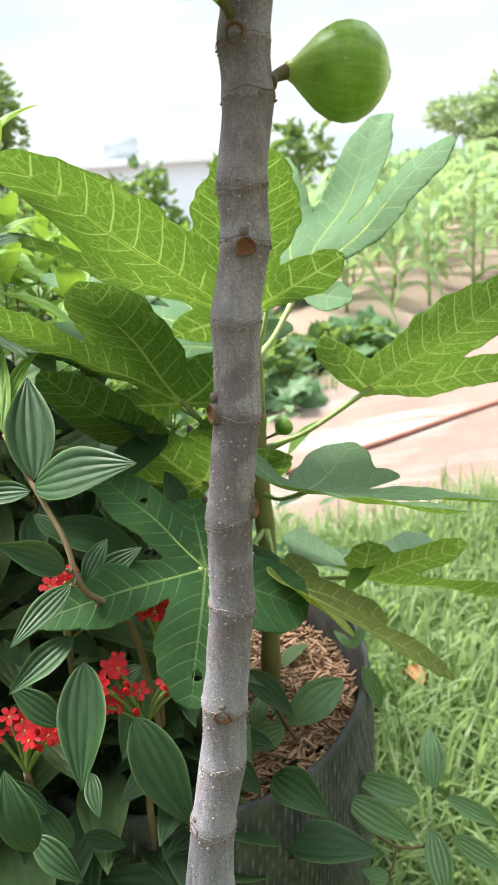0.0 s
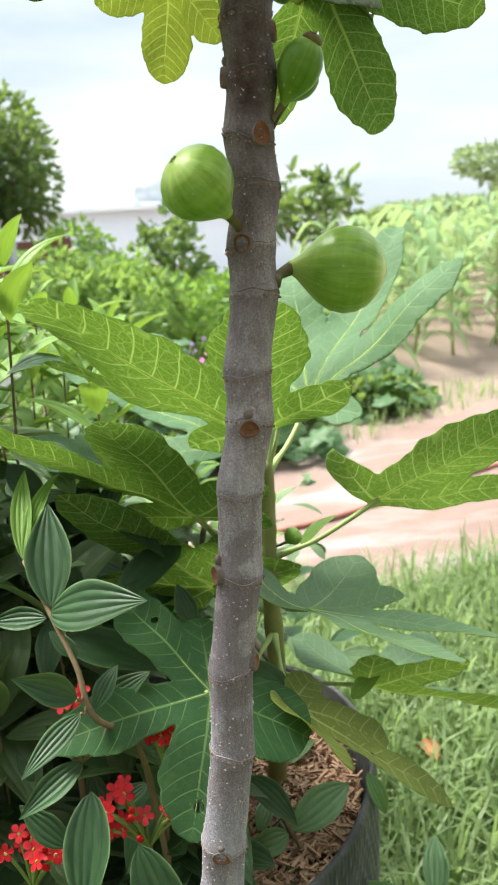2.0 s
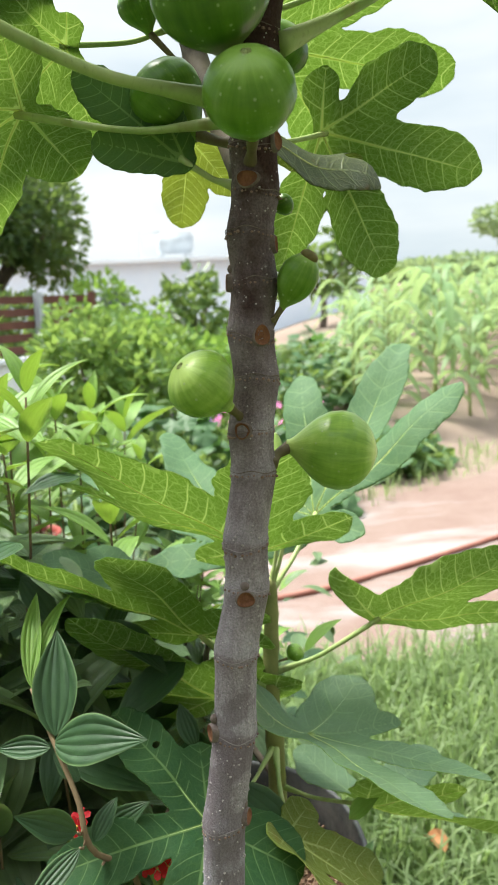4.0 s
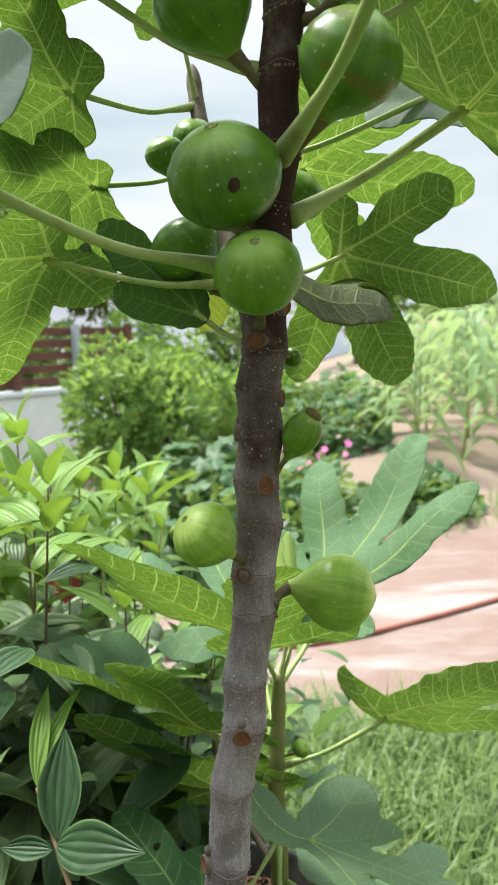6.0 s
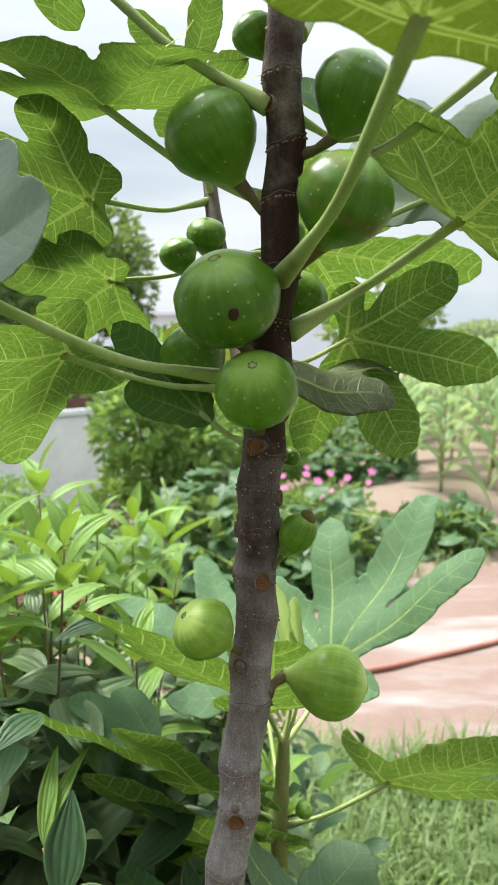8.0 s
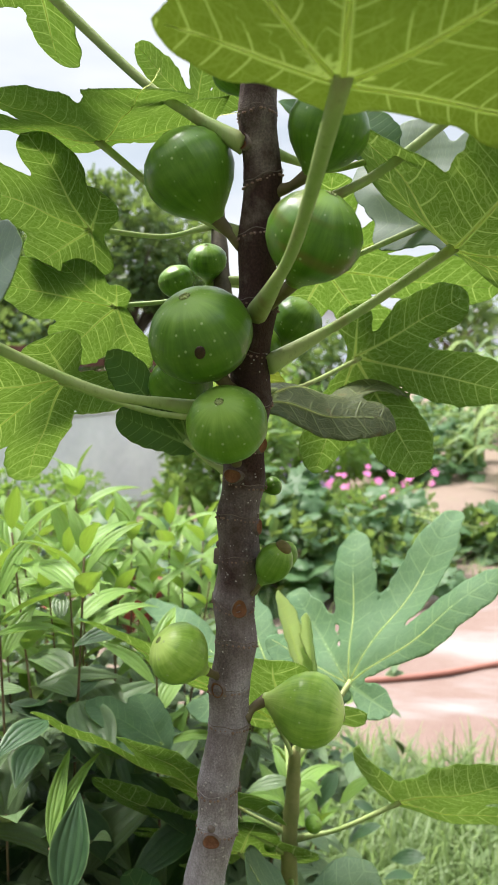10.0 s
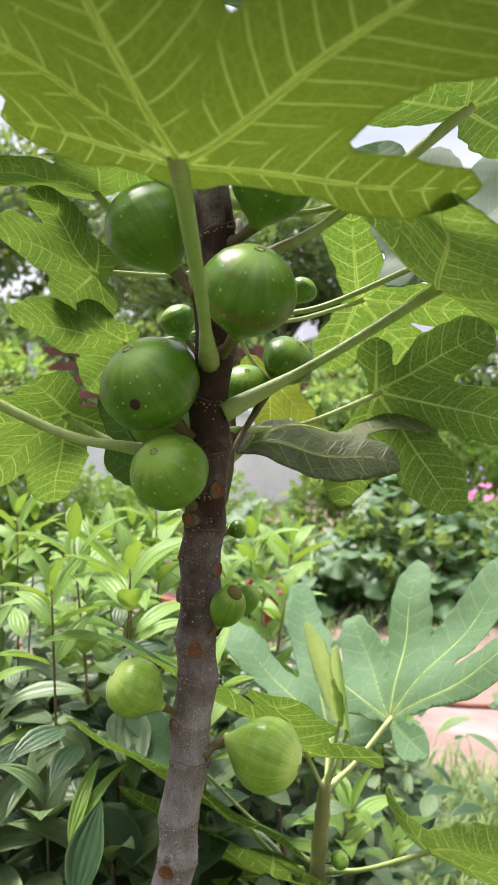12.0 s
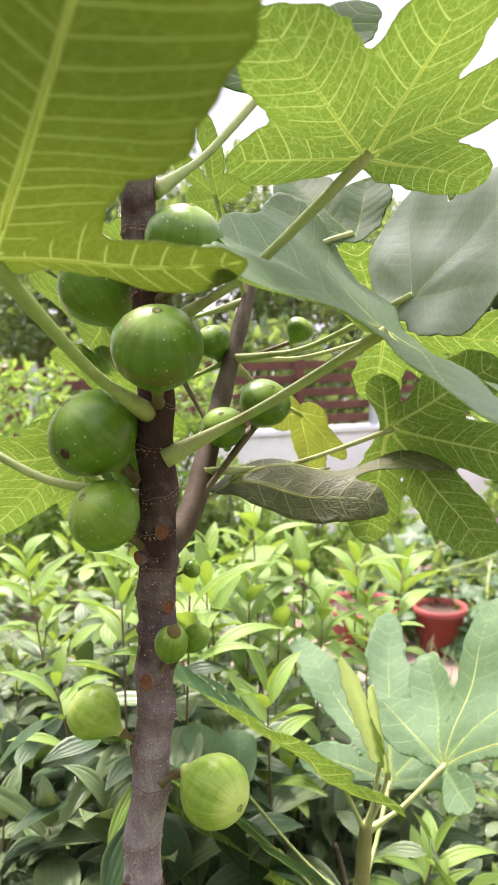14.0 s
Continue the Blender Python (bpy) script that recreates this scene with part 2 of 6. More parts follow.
M_PETIOLE = petiole()
M_STALK = plain("fig_stalk", (0.09, 0.060, 0.035), (0.16, 0.14, 0.055), 60, 0.6, 0.4, 0.0006)
M_YOUNG_WOOD = plain("young_fig_wood", (0.19, 0.205, 0.065), (0.30, 0.285, 0.115), 40, 0.6, 0.4, 0.0010)
M_LIMB = plain("fig_limb_bark", (0.054, 0.036, 0.021), (0.122, 0.098, 0.060), 70, 0.75, 0.5, 0.0010, stretch=(1, 1, 0.5))
M_YOUNG_STEM = plain("green_stem", (0.16, 0.24, 0.05), (0.26, 0.33, 0.10), 30, 0.5, 0.2, 0.0006)


def bark():
    n = Nodes("fig_bark")
    co = n.coord("Object")
    long_co = n.coord("Object", (1, 1, 0.18))
    sep = n.t.nodes.new("ShaderNodeSeparateXYZ")
    n.t.links.new(n.coord("Object"), sep.inputs[0])
    grain, fine = n.noise(long_co, 260.0, 6.0, 0.7), n.noise(co, 900.0, 4.0)
    patch = n.noise(co, 40.0, 4.0)
    z = n.math("ADD", sep.outputs["Z"], n.math("MULTIPLY", n.math("SUBTRACT", patch, 0.5), 0.42))
    age = n.t.nodes.new("ShaderNodeMapRange")
    for i, v in ((1, 0.20), (2, 1.10)):
        age.inputs[i].default_value = v
    n.t.links.new(z, age.inputs[0])
    col = n.ramp(age.outputs[0], [(0.0, (0.345, 0.335, 0.405)), (0.20, (0.345, 0.315, 0.345)), (0.387, (0.380, 0.338, 0.354)), (0.455, (0.280, 0.240, 0.256)), (0.52, (0.190, 0.155, 0.156)), (0.667, (0.054, 0.028, 0.025)), (0.79, (0.056, 0.031, 0.027)), (0.90, (0.21, 0.175, 0.15))])
    col = n.mix(1.0, col, n.ramp(grain, [(0.36, (1.10, 1.10, 1.10)), (0.64, (0.80, 0.77, 0.77))]), "MULTIPLY")
    col = n.mix(1.0, col, n.ramp(fine, [(0.35, (0.78, 0.78, 0.78)), (0.68, (1.35, 1.33, 1.36))]), "MULTIPLY")
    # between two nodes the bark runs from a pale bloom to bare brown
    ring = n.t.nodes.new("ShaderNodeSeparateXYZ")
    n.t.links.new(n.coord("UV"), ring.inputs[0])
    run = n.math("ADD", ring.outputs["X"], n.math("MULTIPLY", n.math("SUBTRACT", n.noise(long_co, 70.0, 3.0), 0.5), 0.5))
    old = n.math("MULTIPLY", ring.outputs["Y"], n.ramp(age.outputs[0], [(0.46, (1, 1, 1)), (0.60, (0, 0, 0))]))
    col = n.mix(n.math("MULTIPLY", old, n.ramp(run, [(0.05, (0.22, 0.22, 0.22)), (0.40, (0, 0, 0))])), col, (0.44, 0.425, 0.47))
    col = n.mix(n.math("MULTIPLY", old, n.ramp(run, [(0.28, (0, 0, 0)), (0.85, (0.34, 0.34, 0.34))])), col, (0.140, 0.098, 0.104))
    # a stretch of older growth that has lost its bloom
    col = n.mix(n.ramp(age.outputs[0], [(0.17, (0, 0, 0)), (0.23, (0.5, 0.5, 0.5)), (0.295, (0.5, 0.5, 0.5)), (0.33, (0, 0, 0))]), col, (0.125, 0.088, 0.098))
    blotch = n.ramp(n.noise(n.coord("Object", (1, 1, 0.6)), 26.0, 3.0), [(0.46, (0, 0, 0)), (0.60, (1, 1, 1))])
    col = n.mix(n.math("MULTIPLY", blotch, 0.14), col, (0.135, 0.098, 0.100))
    return n.done(col, 0.8, n.bump(n.math("ADD", grain, n.math("MULTIPLY", fine, 0.6)), 0.75, 0.0018), spec=0.18)


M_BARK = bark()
M_LENTICEL = plain("lenticel", (0.33, 0.28, 0.28), (0.52, 0.46, 0.45), 300, 0.8, 0.2, 0.0003)
M_BUMP = plain("node_bump", (0.16, 0.085, 0.06), (0.34, 0.23, 0.19), 200, 0.8, 0.2, 0.0003)
M_SCAR = plain("leaf_scar_wood", (0.10, 0.036, 0.020), (0.27, 0.12, 0.055), 180, 0.85, 0.6, 0.0012)
M_RING = plain("node_ring", (0.22, 0.18, 0.18), (0.36, 0.32, 0.33), 260, 0.85, 0.5, 0.0006)
M_SCAR_RIM = plain("leaf_scar_rim", (0.10, 0.07, 0.06), (0.24, 0.19, 0.17), 200, 0.85, 0.5, 0.0008)


def fig_skin(name, deep, mid, high, stain=0.0):
    n = Nodes(name)
    uv = n.coord("UV", (1, 1, 1))
    sep = n.t.nodes.new("ShaderNodeSeparateXYZ")
    n.t.links.new(uv, sep.inputs[0])
    stripe = n.noise(n.coord("UV", (26, 1.3, 1)), 1.0, 5.0, 0.65)
    blotch = n.noise(uv, 5.0, 3.0)
    fac = n.math("ADD", n.math("MULTIPLY", stripe, 0.6), n.math("MULTIPLY", blotch, 0.4))
    col = n.ramp(fac, [(0.33, deep), (0.52, mid), (0.76, high)])
    # paler round the stalk's end
    col = n.mix(n.ramp(sep.outputs["Y"], [(0.04, (0.75, 0.75, 0.75)), (0.30, (0, 0, 0))]), col, high)
    col = n.mix(n.math("MULTIPLY", n.rand(), 0.22), col, deep)
    if stain:
        rubbed = n.ramp(n.noise(n.coord("UV", (2.6, 3.4, 1)), 1.0, 2.0), [(0.52, (0, 0, 0)), (0.66, (stain, stain, stain))])
        col = n.mix(rubbed, col, (0.150, 0.120, 0.035))
    # and a yellowish star round the eye
    star = n.math("ADD", sep.outputs["Y"], n.math("MULTIPLY", stripe, 0.10))
    col = n.mix(n.ramp(star, [(0.90, (0, 0, 0)), (1.02, (0.7, 0.7, 0.7))]), col, tuple(min(1.0, 1.25 * q) for q in high))
    vor = n.add("ShaderNodeTexVoronoi", Vector=n.coord("Object"), Scale=200.0)
    dots = n.ramp(vor.outputs["Distance"], [(0.09, (1, 1, 1)), (0.17, (0, 0, 0))])
    col = n.mix(n.math("MULTIPLY", dots, 0.75), col, (0.36, 0.46, 0.19))
    rough = n.math("ADD", n.math("MULTIPLY", blotch, 0.20), 0.22)
    return n.done(col, rough, n.bump(n.math("ADD", stripe, n.math("MULTIPLY", dots, 0.3)), 0.22, 0.001), 0.05, (0.3, 0.5, 0.05), 0.34)


M_FIG = fig_skin("fig_skin_green", (0.048, 0.122, 0.009), (0.098, 0.210, 0.018), (0.215, 0.350, 0.060))
M_FIG_STAINED = fig_skin("fig_skin_rubbed", (0.048, 0.122, 0.009), (0.098, 0.210, 0.018), (0.215, 0.350, 0.060), 0.8)
M_FIG_LIGHT = fig_skin("fig_skin_ripening", (0.130, 0.265, 0.026), (0.270, 0.440, 0.062), (0.480, 0.620, 0.170))
M_FIG_MID = fig_skin("fig_skin_fresh", (0.085, 0.195, 0.012), (0.140, 0.280, 0.026), (0.255, 0.400, 0.072))
M_EYE = plain("fig_eye", (0.26, 0.33, 0.09), (0.46, 0.50, 0.22), 500, 0.8, 0.7, 0.0008)
M_BROWNED = plain("fig_browned_end", (0.10, 0.085, 0.02), (0.20, 0.16, 0.05), 300, 0.6, 0.4, 0.0005)
M_BLOTCH = plain("fig_bruise", (0.025, 0.012, 0.008), (0.06, 0.03, 0.015), 400, 0.6, 0.4, 0.0005)


def tibouchina(name, dark, light, glow, through, rough, spec=0.30):
    n = Nodes(name)
    uv = n.coord("UV")
    sep = n.t.nodes.new("ShaderNodeSeparateXYZ")
    n.t.links.new(uv, sep.inputs[0])
    grid = n.noise(n.coord("UV", (14, 70, 1)), 1.0, 3.0)
    patch = n.noise(uv, 5.0, 3.0)
    col = n.mix(n.ramp(patch, [(0.3, (0, 0, 0)), (0.7, (1, 1, 1))]), dark, light)
    col = n.mix(n.math("MULTIPLY", n.rand(), 0.45), col, light)
    # five long sunken veins, darker than the blade, and a pale hairy rim
    wave = n.math("ABSOLUTE", n.math("SINE", n.math("MULTIPLY", sep.outputs["X"], math.pi * 5)))
    line = n.ramp(wave, [(0.0, (1, 1, 1)), (0.22, (0, 0, 0))])
    col = n.mix(n.math("MULTIPLY", line, 0.55), col, tuple(0.45 * q for q in dark))
    rim = n.ramp(n.math("ABSOLUTE", n.math("SUBTRACT", sep.outputs["X"], 0.5)), [(0.455, (0, 0, 0)), (0.49, (0.6, 0.6, 0.6))])
    col = n.mix(rim, col, (0.20, 0.30, 0.12))
    return n.done(col, rough, n.bump(n.math("ADD", n.math("MULTIPLY", grid, 0.4), n.math("MULTIPLY", wave, 0.9)), 0.5, 0.0013), through, glow, spec)


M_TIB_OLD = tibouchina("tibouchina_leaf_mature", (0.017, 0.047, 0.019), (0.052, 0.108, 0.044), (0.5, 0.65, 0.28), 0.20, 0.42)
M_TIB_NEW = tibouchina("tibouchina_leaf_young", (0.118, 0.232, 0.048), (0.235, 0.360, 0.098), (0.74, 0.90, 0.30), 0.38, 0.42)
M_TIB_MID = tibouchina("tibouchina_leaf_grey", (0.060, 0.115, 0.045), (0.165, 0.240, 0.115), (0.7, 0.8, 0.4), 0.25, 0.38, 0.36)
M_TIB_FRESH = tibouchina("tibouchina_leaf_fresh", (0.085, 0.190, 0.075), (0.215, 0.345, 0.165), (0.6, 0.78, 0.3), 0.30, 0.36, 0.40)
M_TIB_STEM = plain("tibouchina_stem", (0.11, 0.060, 0.040), (0.24, 0.175, 0.095), 30, 0.8, 0.5, 0.0008, vary=0.9)
M_PETAL = plain("red_petal", (0.50, 0.007, 0.016), (0.68, 0.020, 0.030), 120, 0.55, 0.2, 0.0005, through=0.25, glow=(0.9, 0.05, 0.05))
M_PETAL_EYE = plain("flower_throat", (0.55, 0.25, 0.04), (0.7, 0.4, 0.08), 200, 0.6)
M_PINK = plain("pink_petal", (0.75, 0.16, 0.45), (0.85, 0.28, 0.58), 90, 0.6, 0.2, 0.0005, through=0.3, glow=(0.9, 0.3, 0.6))
M_PURPLE = plain("purple_petal", (0.28, 0.12, 0.40), (0.42, 0.25, 0.55), 90, 0.6, 0.2, 0.0005, through=0.3, glow=(0.5, 0.3, 0.6))
M_GRASS = plain("grass_blade", (0.056, 0.104, 0.034), (0.225, 0.292, 0.126), 9, 0.5, 0.1, 0.0005, through=0.3, glow=(0.55, 0.75, 0.25), island=0.7)
M_CORN = plain("maize_leaf", (0.066, 0.142, 0.045), (0.185, 0.285, 0.115), 7, 0.5, 0.2, 0.002, through=0.3, glow=(0.55, 0.72, 0.28), vary=0.5)
M_CORN_DRY = plain("maize_stalk", (0.16, 0.22, 0.06), (0.30, 0.32, 0.12), 9, 0.6, 0.2, 0.002)
M_SHRUB = plain("shrub_foliage", (0.035, 0.100, 0.020), (0.14, 0.26, 0.05), 5, 0.5, 0.1, 0.002, through=0.3, glow=(0.5, 0.75, 0.12), island=0.7)
M_SHRUB_LIGHT = plain("shrub_foliage_light", (0.040, 0.105, 0.024), (0.150, 0.255, 0.062), 5, 0.45, 0.1, 0.002, through=0.28, glow=(0.5, 0.7, 0.15), island=0.7)
M_GOURD = plain("gourd_leaf", (0.028, 0.080, 0.028), (0.095, 0.172, 0.066), 6, 0.5, 0.2, 0.002, through=0.25, glow=(0.2, 0.4, 0.08))
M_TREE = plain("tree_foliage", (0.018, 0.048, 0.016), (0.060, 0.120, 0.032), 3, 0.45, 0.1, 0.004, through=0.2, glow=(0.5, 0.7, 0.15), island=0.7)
# far trees: distance haze put into a paler foliage colour
M_TREE_FAR = plain("hazy_tree_foliage", (0.10, 0.155, 0.085), (0.20, 0.27, 0.15), 3, 0.6, 0.1, 0.004, through=0.3, glow=(0.6, 0.75, 0.3), island=0.6)
M_WOOD = plain("tree_bark", (0.08, 0.06, 0.045), (0.17, 0.135, 0.105), 9, 0.9, 0.6, 0.01, stretch=(1, 1, 0.2))
M_PLASTER = plain("white_plaster", (0.66, 0.74, 0.86), (0.74, 0.80, 0.89), 1.3, 0.85, 0.2, 0.004)
M_WALL = plain("whitewashed_wall", (0.66, 0.68, 0.70), (0.84, 0.85, 0.86), 2.2, 0.9, 0.4, 0.006)
# for the walls added out of view; tone set by the fill they return
M_RENDER = plain("unseen_wall_render", (0.20, 0.19, 0.175), (0.29, 0.275, 0.255), 1.6, 0.9, 0.4, 0.006)
M_ROOF = plain("fibre_cement_roof", (0.66, 0.70, 0.75), (0.76, 0.80, 0.84), 1.0, 0.85, 0.2, 0.01)
M_TANK = plain("water_tank_plastic", (0.36, 0.39, 0.42), (0.48, 0.50, 0.52), 2.0, 0.5)
M_RUST = plain("red_brown_timber", (0.085, 0.034, 0.026), (0.16, 0.070, 0.050), 5, 0.85, 0.4, 0.004, stretch=(1, 1, 0.3))
M_POT = plain("terracotta_plastic", (0.22, 0.040, 0.034), (0.30, 0.068, 0.052), 8, 0.5)
M_HOSE = plain("garden_hose", (0.22, 0.085, 0.06), (0.34, 0.15, 0.11), 14, 0.5)


def black_film():
    n = Nodes("black_grow_bag_plastic")
    co = n.coord("Object")
    dust = n.noise(co, 22.0, 6.0, 0.7)
    speck = n.noise(co, 260.0, 4.0)
    ridge = n.t.nodes.new("ShaderNodeSeparateXYZ")
    n.t.links.new(n.coord("UV"), ridge.inputs[0])
    col = n.mix(n.ramp(dust, [(0.42, (0, 0, 0)), (0.80, (1, 1, 1))]), (0.036, 0.039, 0.044), (0.17, 0.168, 0.165))
    # highlights along the fold ridges, painted as paler grey
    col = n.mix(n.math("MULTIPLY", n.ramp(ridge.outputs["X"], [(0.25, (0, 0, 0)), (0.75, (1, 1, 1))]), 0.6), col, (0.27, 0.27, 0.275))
    col = n.mix(n.ramp(speck, [(0.60, (0, 0, 0)), (0.75, (0.5, 0.5, 0.5))]), col, (0.14, 0.12, 0.10))
    return n.done(col, 0.5, n.bump(dust, 0.3, 0.002), spec=0.5)


M_BAG = black_film()
M_MULCH = plain("wood_chip_mulch", (0.29, 0.150, 0.092), (0.62, 0.395, 0.265), 60, 0.9, 0.4, 0.001, island=0.8)
M_DRY = plain("dried_leaf", (0.28, 0.12, 0.05), (0.50, 0.26, 0.12), 40, 0.8, 0.4, 0.001, through=0.2, glow=(0.7, 0.4, 0.15))
M_SOIL = plain("dark_soil", (0.035, 0.022, 0.015), (0.10, 0.06, 0.04), 40, 0.95, 0.8, 0.006)


def earth(name, stops, patches):
    n = Nodes(name)
    co = n.coord("Object")
    a, b, d = n.noise(co, 0.9, 6.0), n.noise(co, 9.0, 6.0, 0.7), n.noise(co, 120.0, 4.0)
    fac = n.math("ADD", n.math("MULTIPLY", a, 0.55), n.math("ADD", n.math("MULTIPLY", b, 0.3), n.math("MULTIPLY", d, 0.15)))
    col = n.ramp(fac, stops)
    if patches:
        pc = n.noise(n.coord("Object", (0.5, 1.6, 1)), 1.5, 5.0)
        col = n.mix(n.ramp(pc, [(0.52, (0, 0, 0)), (0.64, (1, 1, 1))]), col, patches)
    return n.done(col, 0.95, n.bump(n.math("ADD", b, d), 0.6, 0.012), spec=0.2)


M_PATH = earth("packed_laterite", [(0.30, (0.182, 0.116, 0.096)), (0.50, (0.225, 0.158, 0.134)), (0.70, (0.262, 0.203, 0.182))], (0.300, 0.270, 0.260))
M_FIELD = earth("dry_field_soil", [(0.30, (0.175, 0.125, 0.098)), (0.52, (0.245, 0.185, 0.150)), (0.70, (0.205, 0.200, 0.115))], None)
M_LAWN = earth("lawn_floor", [(0.30, (0.05, 0.075, 0.02)), (0.52, (0.085, 0.13, 0.03)), (0.70, (0.14, 0.17, 0.06))], None)
M_GLASS = Nodes("window_glass").done((0.10, 0.12, 0.13), 0.08, None, spec=0.6)

# ---------------------------------------------------------------- builders
V = Vector


def link(name, verts, faces, material, parent=None, label="", smooth=True, uvs=None, slots=None):
    """One mesh object; slots: further materials with a material index per face."""
    me = bpy.data.meshes.new(name)
    me.from_pydata([tuple(v) for v in verts], [], faces)
    me.materials.append(material)
    if slots:
        for m in slots[0]:
            me.materials.append(m)
        me.polygons.foreach_set("material_index", slots[1])
    if smooth:
        me.polygons.foreach_set("use_smooth", [True] * len(me.polygons))
    if uvs is not None:
        layer = me.uv_layers.new(name="UVMap")
        idx = np.zeros(len(me.loops), dtype=np.int32)
        me.loops.foreach_get("vertex_index", idx)
        layer.data.foreach_set("uv", np.asarray(uvs, dtype=np.float32)[idx].ravel())
    me.update()
    ob = new(name, me)
    if parent is not None:
        ob.parent = parent
    if label:
        tagged(ob, label)
    return ob


def part(name, bm, material, parent, label="", smooth=True):
    me = bpy.data.meshes.new(name)
    bm.to_mesh(me)
    bm.free()
    me.materials.append(material)
    if smooth:
        me.polygons.foreach_set("use_smooth", [True] * len(me.polygons))
    ob = new(name, me)
    ob.parent = parent
    if label:
        tagged(ob, label)
    return ob


def thing(name, label, category, place=(0, 0, 0), group="", kind=""):
    ob = new(name)
    ob.empty_display_size = 0.05
    ob.location = place
    return tagged(ob, label, category, group, kind)


def shared(name, mesh, parent, m, label=""):
    """A further object on a mesh that exists."""
    ob = new(name, mesh)
    ob.parent = parent
    ob.matrix_basis = m
    if label:
        tagged(ob, label)
    return ob


def frame_of(direction, hint=(0, 0, 1)):
    """Axes with z along direction."""
    z = V(direction).normalized()
    x = V(hint).cross(z)
    if x.length < 1e-5:
        x = V((1, 0, 0)).cross(z)
    x.normalize()
    return x, z.cross(x), z


def spline(points, n):
    """n + 1 points on a Catmull-Rom curve."""
    p = [V(q) for q in points]
    p = [2 * p[0] - p[1]] + p + [2 * p[-1] - p[-2]]
    spans, out = len(p) - 3, []
    for i in range(n + 1):
        u = i / n * spans
        k = min(int(u), spans - 1)
        f = u - k
        a, b, c, d = p[k:k + 4]
        out.append(0.5 * ((2 * b) + (c - a) * f + (2 * a - 5 * b + 4 * c - d) * f * f + (3 * b - a - 3 * c + d) * f ** 3))
    return out


def tube(path, radii, sides=10, wobble=None, flat=1.0):
    """Vertices and faces of a closed tube along path."""
    n = len(path)
    verts, faces = [], []
    up = V((0.13, 0.97, 0.21))
    for i, p in enumerate(path):
        t = (path[min(i + 1, n - 1)] - path[max(i - 1, 0)])
        x, y, _ = frame_of(t, up)
        for s in range(sides):
            a = 2 * math.pi * s / sides
            r = radii[i] * (wobble(i, a) if wobble else 1.0)
            verts.append(p + x * (math.cos(a) * r) + y * (math.sin(a) * r * flat))
    for i in range(n - 1):
        for s in range(sides):
            a, b = i * sides + s, i * sides + (s + 1) % sides
            faces.append((a, b, b + sides, a + sides))
    faces.append(tuple(reversed(range(sides))))
    faces.append(tuple(range((n - 1) * sides, n * sides)))
    return verts, faces


def join(lists):
    verts, faces = [], []
    for v, f in lists:
        k = len(verts)
        verts.extend(v)
        faces.extend(tuple(i + k for i in q) for q in f)
    return verts, faces


def ball(center, radii, rings=5, sides=8, axes=None):
    verts, faces = [], []
    x, y, z = axes or (V((1, 0, 0)), V((0, 1, 0)), V((0, 0, 1)))
    for i in range(rings + 1):
        a = math.pi * i / rings
        for s in range(sides):
            b = 2 * math.pi * s / sides
            verts.append(V(center) + x * (radii[0] * math.sin(a) * math.cos(b)) + y * (radii[1] * math.sin(a) * math.sin(b)) + z * (radii[2] * math.cos(a)))
    for i in range(rings):
        for s in range(sides):
            a, b = i * sides + s, i * sides + (s + 1) % sides
            faces.append((a, b, b + sides, a + sides))
    return verts, faces


def box_bm(w, d, h, bevel=0.0, at=(0, 0, 0)):
    bm = bmesh.new()
    bmesh.ops.create_cube(bm, size=1.0)
    bmesh.ops.scale(bm, vec=(w, d, h), verts=bm.verts)
    bmesh.ops.translate(bm, vec=at, verts=bm.verts)
    if bevel:
        bmesh.ops.bevel(bm, geom=bm.edges[:], offset=bevel, segments=2, affect="EDGES")
    return bm


# ---- fig leaves
FIVE = ((0, 1.0, 0.18), (47, 0.9, 0.16), (-47, 0.9, 0.16), (100, 0.62, 0.14), (-100, 0.62, 0.14))


